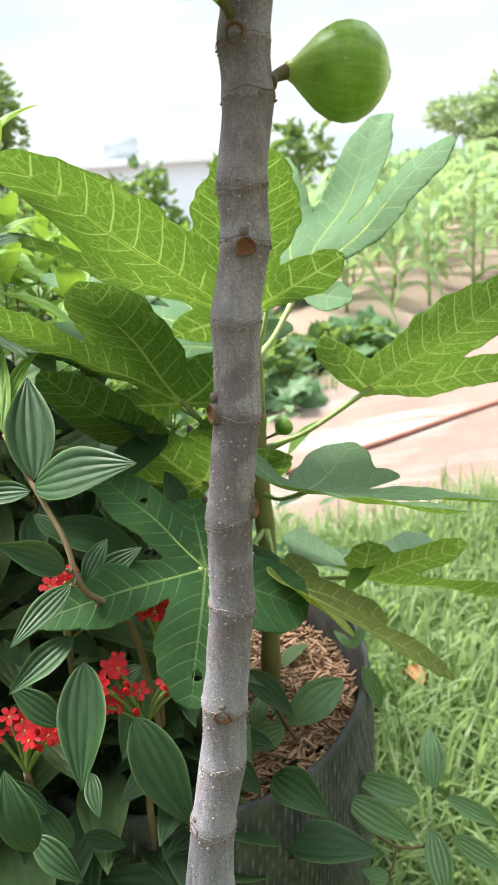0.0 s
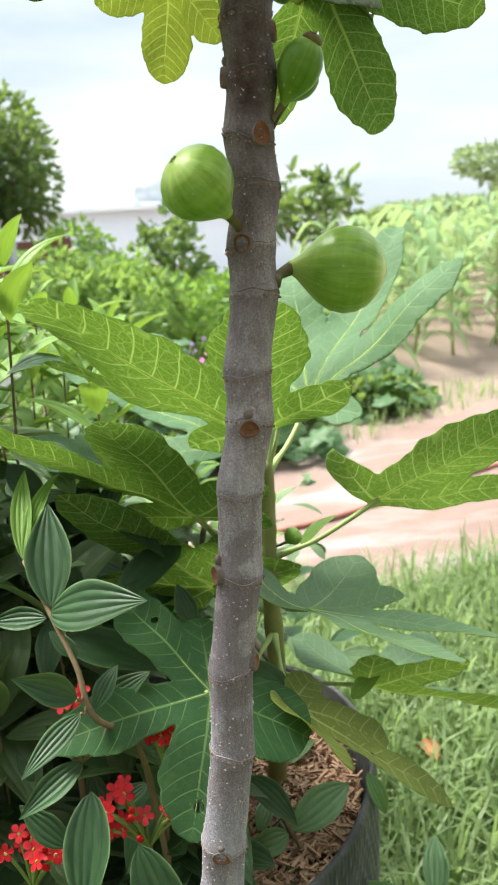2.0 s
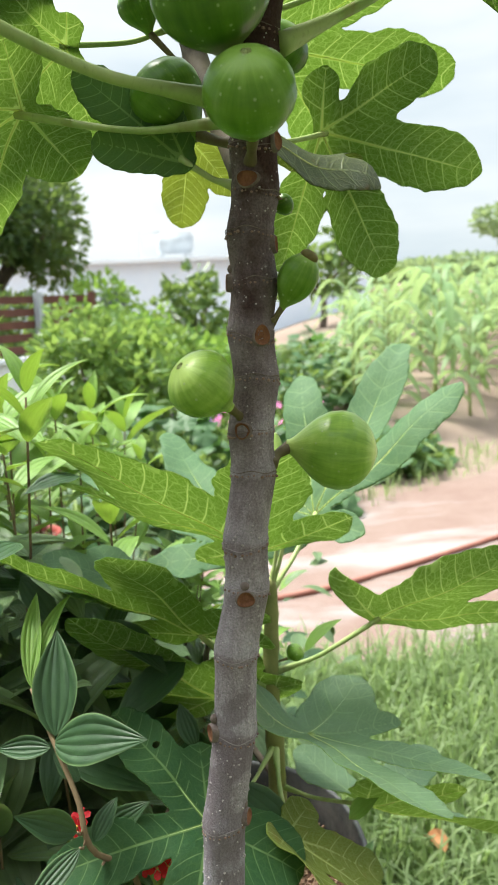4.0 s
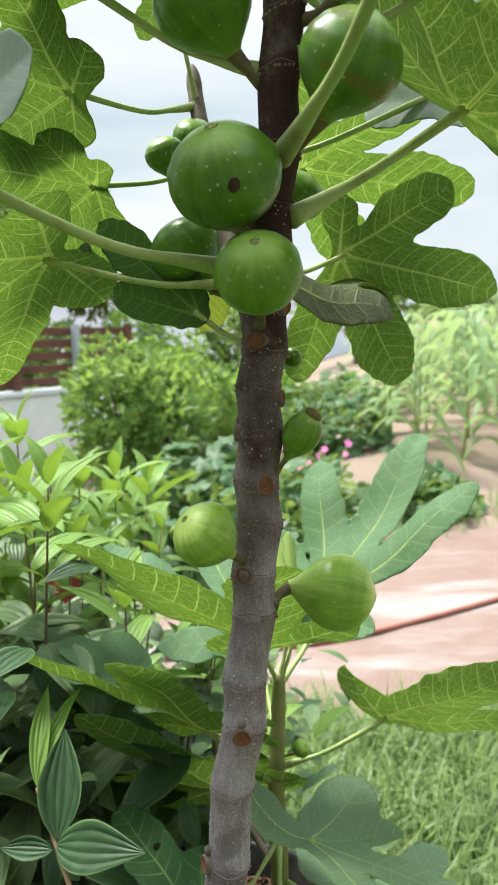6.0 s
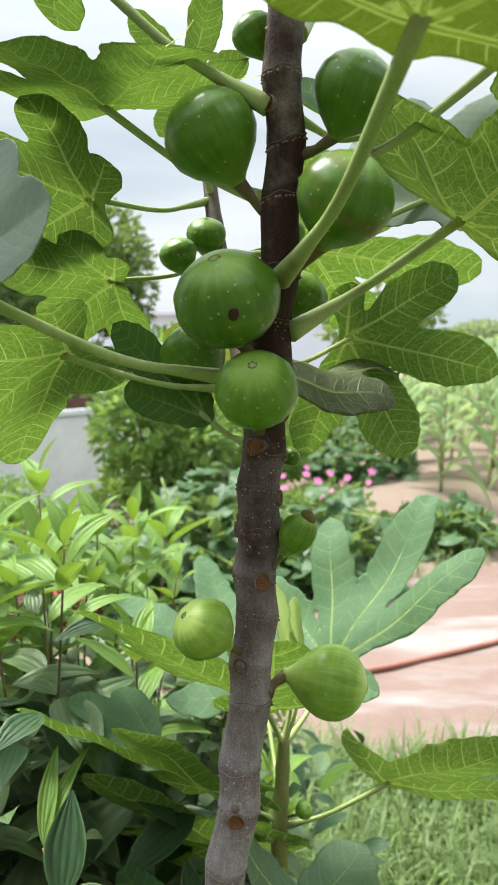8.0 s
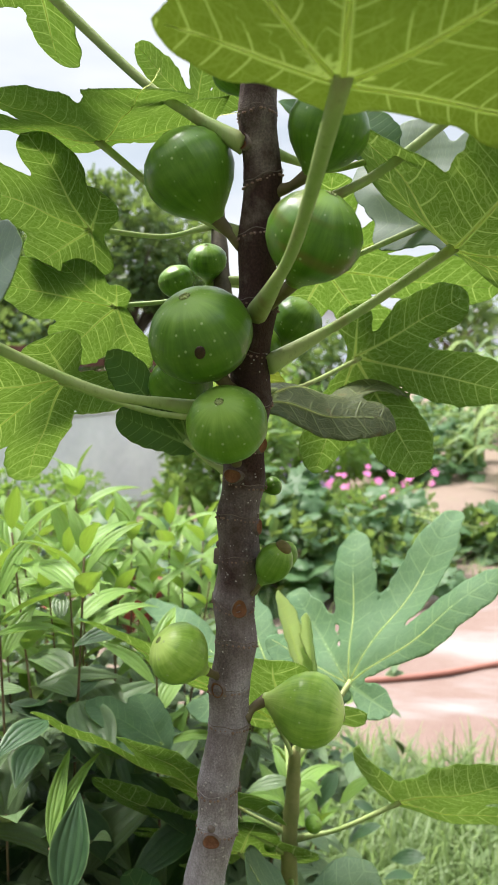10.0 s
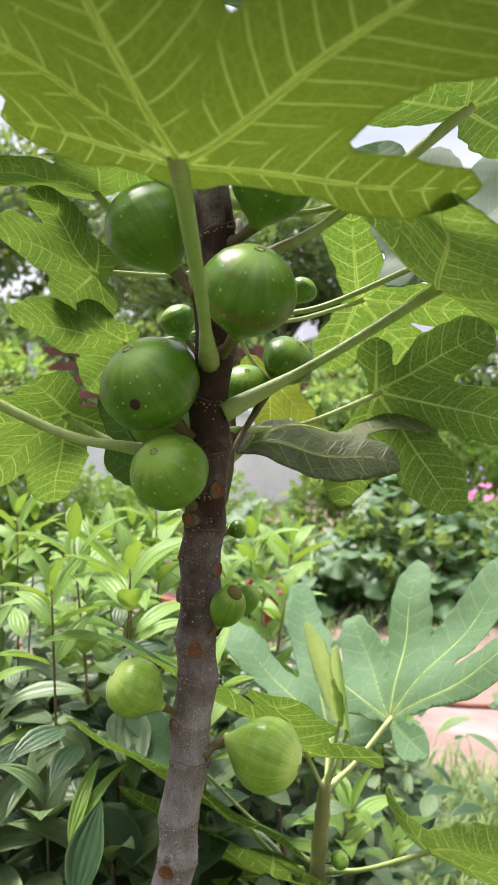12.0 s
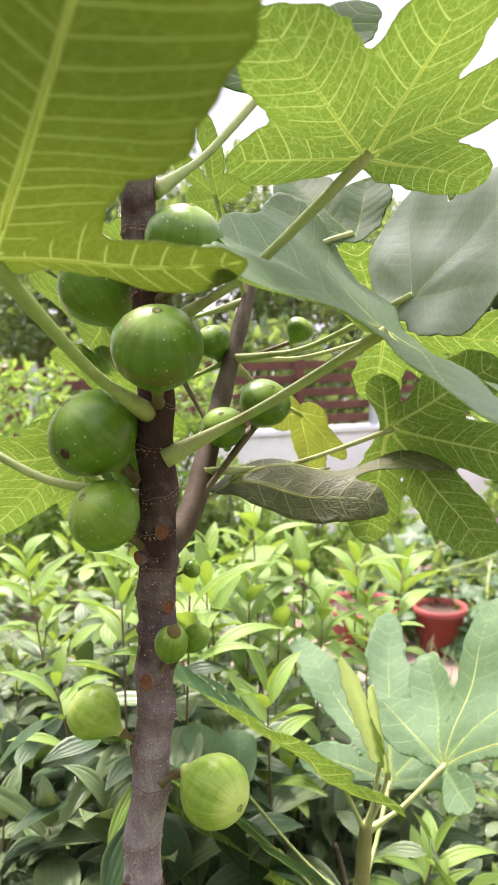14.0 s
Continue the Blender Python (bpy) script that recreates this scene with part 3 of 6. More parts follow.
class LeafShape:
    """The flat outline of a lobed leaf, in units of its middle lobe."""

    def __init__(self, lobes, waist, seed, sinus=0.014, holes=(), pitch=0.098):
        self.lobes, self.waist, self.seed, self.k, self.holes, self.pitch = [q[:3] for q in lobes], waist, seed, sinus, holes, pitch
        self.lifts = sorted((q[0], q[1], q[3] if len(q) > 3 else 0.0) for q in lobes)

    def field(self, x, y):
        total = 0
        for a, l, w in self.lobes:
            c, s = math.cos(radians(a)), math.sin(radians(a))
            u, d = (x * s + y * c) / l, np.abs(x * c - y * s)
            t = np.clip(u / 0.60, 0, 1)
            foot = 0.50 + 0.50 * np.clip(u / 0.14, 0, 1)
            half = w * foot * (self.waist + (1 - self.waist) * t * t * (3 - 2 * t))
            tip = np.clip((u - 0.60) / 0.40, 0, 1.0)
            half = half * np.sqrt(np.maximum(1 - tip ** 2.3, 0))
            f = half - d
            f = np.where(u < 0, 0.5 * w * self.waist - np.sqrt(d * d + (u * l) ** 2), f)
            f = np.where(u > 1, -np.sqrt(d * d + ((u - 1) * l) ** 2), f)
            total = total + np.exp(np.clip(f / self.k, -60, 60))
        f = self.k * np.log(total + 1e-30)
        q = self.seed * 1.7
        for hx, hy, hr in self.holes:
            f = np.minimum(f, np.sqrt((x - hx) ** 2 + (y - hy) ** 2) * (1 + 0.2 * np.sin(9 * x + 7 * y)) - hr)
        return f + 0.013 * np.sin(15 * x + q) * np.sin(13 * y + 2 * q) + 0.008 * np.sin(41 * x + q) * np.cos(37 * y - q) + 0.003 * np.sin(83 * x - q) * np.cos(79 * y + q)

    def raised(self, x, y):
        """How far the lobes stand off the leaf's plane, each by its own lift at the tip."""
        turn = np.degrees(np.arctan2(x, y))
        at = [q[0] for q in self.lifts]
        reach = np.hypot(x, y) / np.interp(turn, at, [q[1] for q in self.lifts])
        return np.interp(turn, at, [q[2] for q in self.lifts]) * np.minimum(reach, 1.3) ** 1.6

    def gap(self, x, y):
        """How much nearer the nearest main vein is than the next."""
        d = np.sort(np.stack([np.sqrt((x - u * s) ** 2 + (y - u * c) ** 2) for s, c, u in ((math.sin(radians(a)), math.cos(radians(a)), np.clip(x * math.sin(radians(a)) + y * math.cos(radians(a)), 0, l)) for a, l, w in self.lobes)]), axis=0)
        return d[1] - d[0] if len(d) > 1 else d[0] + 1.0

    def nearest(self, x, y):
        """Distance from the nearest main vein, and which one it is."""
        best, which = None, None
        for i, (a, l, w) in enumerate(self.lobes):
            c, s = math.cos(radians(a)), math.sin(radians(a))
            u = np.clip(x * s + y * c, 0, l)
            d = np.sqrt((x - u * s) ** 2 + (y - u * c) ** 2)
            if best is None:
                best, which = d, np.zeros_like(d, dtype=int)
            else:
                which = np.where(d < best, i, which)
                best = np.minimum(d, best)
        return best, which

    def blade(self, cell):
        """Polygons that fill the outline on a square grid, cut along the margin."""
        xs = np.arange(-1.15, 1.15 + cell, cell)
        ys = np.arange(-0.75, 1.15 + cell, cell)
        gx, gy = np.meshgrid(xs, ys, indexing="ij")
        f = self.field(gx, gy)
        ids, pts, faces = {}, [], []

        def corner(i, j):
            if (i, j) not in ids:
                ids[(i, j)] = len(pts)
                pts.append((xs[i], ys[j]))
            return ids[(i, j)]

        def cross(a, b):
            key = (a, b) if a < b else (b, a)
            if key not in ids:
                (i, j), (k, l) = key
                t = min(max(f[i, j] / (f[i, j] - f[k, l]), 0.04), 0.96)
                ids[key] = len(pts)
                pts.append((xs[i] + t * (xs[k] - xs[i]), ys[j] + t * (ys[l] - ys[j])))
            return ids[key]

        inside = f > 0
        some = inside[:-1, :-1] | inside[1:, :-1] | inside[1:, 1:] | inside[:-1, 1:]
        for i, j in zip(*np.nonzero(some)):
            ring = [(i, j), (i + 1, j), (i + 1, j + 1), (i, j + 1)]
            poly = []
            for k in range(4):
                a, b = ring[k], ring[(k + 1) % 4]
                if inside[a]:
                    poly.append(corner(*a))
                if inside[a] != inside[b]:
                    poly.append(cross(a, b))
            if len(poly) >= 3:
                faces.append(tuple(poly))
        return np.array(pts), faces

    def rib_map(self, x, y):
        """For each point: signed distance from its rib, place between side veins, distance, share of the rib's length."""
        d, who = self.nearest(x, y)
        ang = np.radians(np.array([q[0] for q in self.lobes]))[who]
        lng = np.array([q[1] for q in self.lobes])[who]
        s, c = np.sin(ang), np.cos(ang)
        u, across = x * s + y * c, x * c - y * s
        phase = (u - 0.50 * d - 1.5 * d * d) / self.pitch + 0.37 * who + 0.13 * self.seed + 40
        return across, phase, d, np.clip(u / lng, 0, 1)

    def ribs(self):
        """Each main vein as a row of points with a half width at each."""
        out = []
        for a, l, w in self.lobes:
            c, s = math.cos(radians(a)), math.sin(radians(a))
            top = 0.93 * l
            out.append(([(top * t * s, top * t * c) for t in np.linspace(0, 1, 15)], [0.0066 * l ** 0.5 * (1 - 0.86 * t) for t in np.linspace(0, 1, 15)]))
        return out


def fig_leaf(parent, node, tip, up, base=None, lobes=FIVE, waist=0.55, droop=0.0, curl=0.0, fold=0.10, wave=0.5, seed=1, top=None, low=None, cell=0.021, sag=None, stalk=0.0030, label="", vee=0.0, holes=(), pitch=0.098):
    """A leaf from its petiole's end to the tip of its middle lobe; up: about where its upper side looks.
    droop and curl bend it along and across, in turns per leaf length, vee folds it along its midrib; base: where the petiole starts."""
    top, low = top or M_LEAF_TOP, low or M_LEAF_LOW
    node, tip = V(node), V(tip)
    y = (tip - node).normalized()
    size = (tip - node).length
    x = y.cross(V(up)).normalized()
    z = x.cross(y)
    shape = LeafShape(lobes, waist, seed, holes=holes, pitch=pitch)
    kd, kc = droop * 2 * math.pi, curl * 2 * math.pi

    def lay(px, py, lift=0.0):
        px, py = np.asarray(px, float), np.asarray(py, float)
        d, _ = shape.nearest(px, py)
        h = fold * np.minimum(d, 0.22) + wave * 0.14 * d * np.sin(7.0 * px + seed) * np.cos(6.0 * py + 1.3 * seed) + wave * 0.03 * np.sin(11 * px - seed) * np.sin(9 * py)
        h = h - 0.0024 * min(1.0, 2 * wave) * np.abs(np.sin(36 * (np.abs(px) + py) + seed)) * np.minimum(d * 6, 1) + lift + vee * (np.sqrt(px * px + 0.0025) - 0.05) + shape.raised(px, py)
        if abs(kc) > 1e-6:
            ang = kc * px
            px, h = np.sin(ang) / kc - h * np.sin(ang), (1 - np.cos(ang)) / kc + h * np.cos(ang)
        if abs(kd) > 1e-6:
            ang = kd * py
            py, h = np.sin(ang) / kd + h * np.sin(ang), -(1 - np.cos(ang)) / kd + h * np.cos(ang)
        p = size * np.stack([px, py, h], -1)
        return p @ np.array([x, y, z])

    pts, faces = shape.blade(cell)
    n = len(pts)
    thick = 0.0005 / size
    upper, lower = lay(pts[:, 0], pts[:, 1], thick / 2), lay(pts[:, 0], pts[:, 1], -thick / 2)
    verts = np.concatenate([upper, lower])
    uv = np.concatenate([pts, pts]) * size
    count, edges = len(faces), {}
    for f in faces:
        for i in range(len(f)):
            a, b = f[i], f[(i + 1) % len(f)]
            edges[(a, b)] = edges.get((a, b), 0) + 1
    rim = [(b, a, a + n, b + n) for a, b in edges if (b, a) not in edges]
    both = faces + [tuple(reversed([i + n for i in f])) for f in faces] + rim
    mats = [0] * count + [1] * (count + len(rim))
    ob = link("fig_leaf", verts, both, top, parent, label, uvs=uv, slots=([low], mats))
    ob.location = node - parent.location
    across, phase, dist, share = shape.rib_map(pts[:, 0], pts[:, 1])
    for layer, a, b in (("vein", across, phase), ("rib", dist, share), ("edge", shape.gap(pts[:, 0], pts[:, 1]), shape.field(pts[:, 0], pts[:, 1]))):
        lay_uv = ob.data.uv_layers.new(name=layer)
        idx = np.zeros(len(ob.data.loops), dtype=np.int32)
        ob.data.loops.foreach_get("vertex_index", idx)
        both_sides = np.stack([np.concatenate([a, a]), np.concatenate([b, b])], -1).astype(np.float32)
        lay_uv.data.foreach_set("uv", both_sides[idx].ravel())
    for line, half in shape.ribs():
        arr = np.array(line)
        mid = lay(arr[:, 0], arr[:, 1], -thick * 0.4)
        v, f = tube([V(p) for p in mid], [max(h * size, 0.00022) for h in half], 6)
        link("vein", v, f, M_VEIN, ob)
    if base is not None:
        b = V(base) - node
        mid = b * 0.5 + V(sag if sag else (0, 0, -0.06 * b.length))
        path = spline([b, b * 0.78 + (mid - b * 0.5) * 0.6, mid, -y * -0.004], 18)
        rad = [stalk * (1.45 - 0.75 * min(1, i / 18 * 2.2) + 0.30 * max(0, i / 18 - 0.75) * 2) for i in range(19)]
        v, f = tube(path, rad, 10)
        link("petiole", v, f, M_PETIOLE, ob)
    return ob


# ---- fig fruit
FIG_PROFILE = ((0.0, 0.17), (0.05, 0.18), (0.12, 0.26), (0.22, 0.46), (0.36, 0.75), (0.50, 0.94), (0.63, 1.0), (0.76, 0.95), (0.87, 0.77), (0.94, 0.54), (0.98, 0.30), (1.0, 0.11))


def fig_fruit(parent, center, axis, radius, length=1.0, stem=None, seed=0, neck=1.0, blotch=None, label="", skin=None):
    """A fig; axis points from its stalk to its eye, stem is where the stalk meets the wood."""
    x, y, z = frame_of(axis, (0.3, 0.2, 0.9) if abs(V(axis).normalized().z) < 0.9 else (1, 0, 0))
    rings, sides = 34, 48
    long = 2.25 * radius * length
    ps, pr = zip(*FIG_PROFILE)
    verts, uvs, faces = [], [], []
    rnd = random.Random(seed)
    ph = rnd.random() * 6
    for i in range(rings + 1):
        s = 0.5 - 0.5 * math.cos(math.pi * i / rings)
        r = float(np.interp(s, ps, pr)) if neck == 1.0 else float(np.interp(s ** neck, ps, pr))
        for k in range(sides + 1):
            a = 2 * math.pi * k / sides
            rib = 1 + 0.012 * math.sin(9 * a + ph) * min(1, 3 * s * (1 - s)) + 0.010 * math.sin(3 * a + 2 * ph) * s
            rr = radius * r * rib
            verts.append(x * (math.cos(a) * rr) + y * (math.sin(a) * rr) + z * ((s - 0.60) * long))
            uvs.append((k / sides, s))
    for i in range(rings):
        for k in range(sides):
            a = i * (sides + 1) + k
            faces.append((a, a + 1, a + sides + 2, a + sides + 1))
    ob = link("fig", verts, faces, skin or M_FIG, parent, label, uvs=uvs)
    ob.location = V(center) - parent.location
    eye = []
    at = z * (0.40 * long)
    eye.append(ball(at - z * 0.0006, (radius * 0.09, radius * 0.09, radius * 0.03), 6, 12, (x, y, z)))
    for k in range(15):
        a = 2 * math.pi * k / 15 + ph * (1 + 0.3 * (k % 3))
        o = x * math.cos(a) + y * math.sin(a)
        eye.append(ball(at + o * radius * (0.055 + 0.02 * (k % 3)) + z * radius * 0.006, (radius * 0.032, radius * 0.016, radius * 0.014), 4, 6, (o, z.cross(o), z)))
    v, f = join(eye)
    link("eye", v, f, M_EYE, ob)
    tail = z * (-0.60 * long)
    if stem is not None:
        s0 = V(stem) - V(center)
        path = spline([s0, s0 * 0.5 + tail * 0.5 - z * 0.001, tail + z * 0.002], 8)
        v, f = tube(path, [radius * (0.115 + 0.055 * abs(i - 4) / 4) for i in range(9)], 10)
        link("stalk", v, f, M_STALK, ob)
    if blotch is not None:
        d = V(blotch).normalized()
        px, py, pz = frame_of(d)
        link("bruise", *ball(d * radius * (0.985 if length < 1.2 else 0.84 * length), (radius * (0.10 if length < 1.2 else 0.42), radius * (0.13 if length < 1.2 else 0.50), radius * (0.03 if length < 1.2 else 0.30)), 6, 12, (px, py, pz)), M_BLOTCH if length < 1.2 else M_BROWNED, ob)
    return ob


# ---- small leafed growth
def leaf_sheet(length, width, rows=12, cols=8, bend=0.35, cup=0.25, grooves=5, thick=0.0005, tipped=1.0):
    """A pointed oval leaf along +y with raised bands between long veins; upper and lower side."""
    verts, uvs, faces = [], [], []
    for side in (1, -1):
        for i in range(rows + 1):
            t = i / rows
            w = width * 0.5 * (math.sin(math.pi * t ** 0.82) ** 0.85) * (1.0 if t < 0.5 else 1 - 0.22 * tipped * (t - 0.5) * 2) + 0.0004
            ang = bend * t
            for j in range(cols + 1):
                u = j / cols * 2 - 1
                puff = 0.009 * width * abs(math.sin(math.pi * grooves * (u + 1) / 2)) * math.sin(math.pi * t)
                h = cup * width * 0.5 * u * u * math.sin(math.pi * t) + puff + side * thick / 2
                yy = length * (math.sin(ang) / bend if abs(bend) > 1e-4 else t)
                zz = -length * ((1 - math.cos(ang)) / bend if abs(bend) > 1e-4 else 0)
                verts.append((u * w, yy + h * math.sin(ang), zz + h * math.cos(ang)))
                uvs.append((j / cols, t))
    n = (rows + 1) * (cols + 1)
    for i in range(rows):
        for j in range(cols):
            a = i * (cols + 1) + j
            faces.append((a, a + 1, a + cols + 2, a + cols + 1))
            faces.append((a + n, a + n + cols + 1, a + n + cols + 2, a + n + 1))
    return verts, faces, uvs


def mesh_of(name, verts, faces, material, uvs=None):
    ob = link(name, verts, faces, material, uvs=uvs)
    me = ob.data
    bpy.data.objects.remove(ob)
    return me


def along(at, direction, up=(0, 0, 1), scale=1.0):
    """A matrix that lays +y along direction with +z towards up."""
    y = V(direction).normalized()
    x = y.cross(V(up))
    if x.length < 1e-4:
        x = y.cross(V((0.3, 0.8, 0.1)))
    x.normalize()
    z = x.cross(y)
    m = Matrix((x, y, z)).transposed().to_4x4()
    return Matrix.Translation(at) @ m @ Matrix.Diagonal((scale, scale, scale, 1))

# ---------------------------------------------------------------- ground and setting


def smooth(a, b, v):
    t = min(max((v - a) / (b - a), 0), 1)
    return t * t * (3 - 2 * t)


def ground_z(x, y):
    side = smooth(1.4, 3.2, y) * (0.07 * min(max(x, -3.0), 4.0) - 0.02)
    bank = 0.22 * smooth(4.6, 5.6, y - 0.75 * min(max(x, -1), 3) * 0.9) * smooth(-1.5, 0.5, x)
    hill = 0.035 * max(0.0, y - 6.0) * smooth(-2, 6, x) if y < 60 else 0.035 * 54 * smooth(-2, 6, x)
    return side + bank + hill


def sheet(name, xs, ys, lift, material, rough=0.0, seed=0, edge=None):
    verts, faces = [], []
    for i, a in enumerate(ys):
        for j, b in enumerate(xs):
            yy = edge(a, b) if edge else a
            verts.append((b, yy, ground_z(b, yy) + lift + rough * (noise.noise(V((b * 3.1, yy * 3.1, seed))) + 0.5 * noise.noise(V((b * 11, yy * 11, seed))))))
    n = len(xs)
    for i in range(len(ys) - 1):
        for j in range(n - 1):
            a = i * n + j
            faces.append((a, a + 1, a + n + 1, a + n))
    return link(name, verts, faces, material)


far = [-900, -300, -120, -60, -35, -22, -15, -11] + [-8 + 0.4 * i for i in range(41)] + [11, 15, 22, 35, 60, 120, 300, 900]
deep = [-900, -300, -80, -30, -12, -6, -3] + [-1.5 + 0.3 * i for i in range(40)] + [11.5, 13, 15, 18, 22, 28, 36, 48, 60, 120, 300, 900]
ground = tagged(sheet("ground", far, deep, 0, M_FIELD, 0.012), "dry brown field soil with weeds", "ground", kind="structure")


def path_edge(a, b):
    wob = 0.10 * noise.noise(V((b * 1.3, a, 4.0))) + 0.04 * noise.noise(V((b * 6.0, a, 7.0)))
    lo = 2.16 + 0.10 * b + wob
    hi = 3.75 + 0.75 * min(max(b, -1.2), 2.2) + 1.3 * wob
    return lo + (hi - lo) * a


path_ob = tagged(sheet("path", [-6 + 0.12 * i for i in range(110)], [i / 22 for i in range(23)], 0.012, M_PATH, 0.010, 3, path_edge), "packed pinkish laterite path with pale worn patches", "path", kind="structure")

hose_pts = [(-4.5, 2.4, 0), (-2.2, 2.62, 0), (-0.6, 2.72, 0), (0.0, 2.84, 0), (0.5, 3.08, 0), (1.15, 3.45, 0), (2.2, 3.95, 0), (4.5, 4.8, 0)]
hose_line = [V((p.x, p.y, ground_z(p.x, p.y) + 0.024)) for p in spline(hose_pts, 60)]
hv, hf = tube(hose_line, [0.012] * 61, 10)
tagged(link("hose", hv, hf, M_HOSE), "faded red-brown garden hose lying across the path", "hose")


# ---------------------------------------------------------------- distance
def leaf_cloud(name, blobs, count, size, material, parent, seed, shape=2.2, label="", hang=0.3):
    """Foliage of many small folded leaves in the blobs (centre, radii)."""
    r = random.Random(seed)
    verts, faces = [], []
    weights = [b[1][0] * b[1][1] * b[1][2] for b in blobs]
    for _ in range(count):
        c, rad = r.choices(blobs, weights)[0]
        while True:
            d = V((r.uniform(-1, 1), r.uniform(-1, 1), r.uniform(-1, 1)))
            if 0.25 < d.length < 1:
                break
        d *= (0.72 + 0.33 * r.random()) / max(d.length, 0.5)
        p = V(c) + V((d.x * rad[0], d.y * rad[1], d.z * rad[2]))
        out = (d + V((r.uniform(-1, 1), r.uniform(-1, 1), r.uniform(-0.7, 0.9) - hang))).normalized()
        sx = out.cross(V((r.uniform(-1, 1), r.uniform(-1, 1), r.uniform(-0.4, 1)))).normalized()
        nrm = out.cross(sx)
        s = size * r.uniform(0.6, 1.3)
        k = len(verts)
        w = s / shape
        verts += [p, p + out * s * 0.35 + sx * w * 0.5 + nrm * 0.10 * s, p + out * s * 0.75 + sx * w * 0.38 + nrm * 0.06 * s, p + out * s - nrm * 0.08 * s, p + out * s * 0.75 - sx * w * 0.38 + nrm * 0.06 * s, p + out * s * 0.35 - sx * w * 0.5 + nrm * 0.10 * s]
        faces += [(k, k + 1, k + 2, k + 3), (k, k + 3, k + 4, k + 5)]
    return link(name, verts, faces, material, parent, label, smooth=False)


def tree(place, height, spread, seed, label, count=6500, size=0.16, leaf=None):
    r = random.Random(seed)
    t = thing("tree", label, "tree", place, "trees behind the garden")
    limbs, blobs = [], []
    fork = height * 0.35
    trunk = spline([(0, 0, 0), (0.05, 0.04, fork * 0.6), (0.0, 0.1, fork * 1.2)], 8)
    part_v, part_f = tube(trunk, [0.16 * height / 4 * (1 - 0.05 * i) for i in range(9)], 9)
    link("trunk", part_v, part_f, M_WOOD, t)
    for i in range(9):
        a = i * 2.4 + r.random()
        out = spread * r.uniform(0.35, 0.85)
        end = V((math.cos(a) * out, math.sin(a) * out, height * r.uniform(0.45, 0.88)))
        pth = spline([(0, 0.06, fork), end * 0.45 + V((0, 0, fork * 0.6)), end], 8)
        limbs.append(tube(pth, [0.07 * height / 4 * (1 - 0.1 * k) for k in range(9)], 6))
        blobs.append((end, (spread * 0.42 * r.uniform(0.7, 1.2), spread * 0.42 * r.uniform(0.7, 1.2), height * 0.17 * r.uniform(0.8, 1.2))))
    blobs.append((V((0, 0, height * 0.88)), (spread * 0.5, spread * 0.5, height * 0.14)))
    v, f = join(limbs)
    link("limb", v, f, M_WOOD, t)
    leaf_cloud("crown", blobs, count, size, leaf or M_TREE, t, seed + 50)
    return t


def polar(azimuth, distance):
    """A place at so many degrees to the left of ahead."""
    a = radians(azimuth)
    return -distance * math.sin(a), distance * math.cos(a)


for az, dist, h, s, sd in ((23.0, 13.0, 4.4, 1.35, 3), (29.5, 15.0, 4.3, 1.9, 4), (36.0, 11.5, 3.9, 2.1, 5), (46.0, 12.0, 4.6, 2.3, 6), (56.0, 11.0, 4.2, 2.2, 7)):
    gx, gy = polar(az, dist)
    tree((gx, gy, ground_z(gx, gy) - 0.05), h, s, sd, "broad dark green mango tree behind the wall")
for az, dist, h, s, sd in ((-2.0, 20.0, 2.6, 1.4, 8), (8.0, 9.0, 1.75, 0.55, 9)):
    gx, gy = polar(az, dist)
    tree((gx, gy, ground_z(gx, gy) - 0.05), h, s, sd, "slender papaya-like tree before the white house", 420, 0.38 if dist > 15 else 0.17)
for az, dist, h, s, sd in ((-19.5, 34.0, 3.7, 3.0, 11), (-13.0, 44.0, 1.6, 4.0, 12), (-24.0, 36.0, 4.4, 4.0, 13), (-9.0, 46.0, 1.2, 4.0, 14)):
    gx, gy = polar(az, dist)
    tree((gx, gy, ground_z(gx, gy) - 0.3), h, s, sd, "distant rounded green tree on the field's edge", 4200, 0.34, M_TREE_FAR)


def house():
    cx, cy = polar(8.5, 27.0)
    h = thing("house", "low white plastered house with a flat pale roof", "house", (cx, cy, ground_z(cx, cy) - 0.1))
    h.rotation_euler = (0, 0, radians(6))
    part("wall", box_bm(13.0, 5.0, 2.95, 0.02, (0.2, 2.5, 1.48)), M_PLASTER, h, smooth=False)
    part("roof", box_bm(13.6, 5.6, 0.16, 0.02, (0.2, 2.5, 3.03)), M_ROOF, h, smooth=False)
    for px in (-2.6,):
        w = part("window", box_bm(1.0, 0.06, 0.9, 0.01, (px, -0.005, 1.6)), M_TANK, h, smooth=False)
        part("pane", box_bm(0.86, 0.03, 0.76, 0, (px, -0.04, 1.6)), M_GLASS, w, smooth=False)
    tank = thing("water_tank", "pale grey box-shaped water tank on the roof", "tank", (cx - 0.55, cy + 1.6, ground_z(cx, cy) + 3.05))
    tank.rotation_euler = (0, 0, radians(20))
    part("body", box_bm(1.25, 1.0, 0.72, 0.08, (0, 0, 0.56)), M_TANK, tank)
    for sx in (-0.5, 0.5):
        for sy in (-0.4, 0.4):
            part("leg", box_bm(0.07, 0.07, 0.22, 0.005, (sx, sy, 0.10)), M_TANK, tank, smooth=False)
    v, f = tube([V((-1.3, 0, 0)), V((-1.3, 0, 1.0)), V((-0.55, 0, 1.0))], [0.025] * 3, 6)
    link("pipe", v, f, M_TANK, tank)


house()


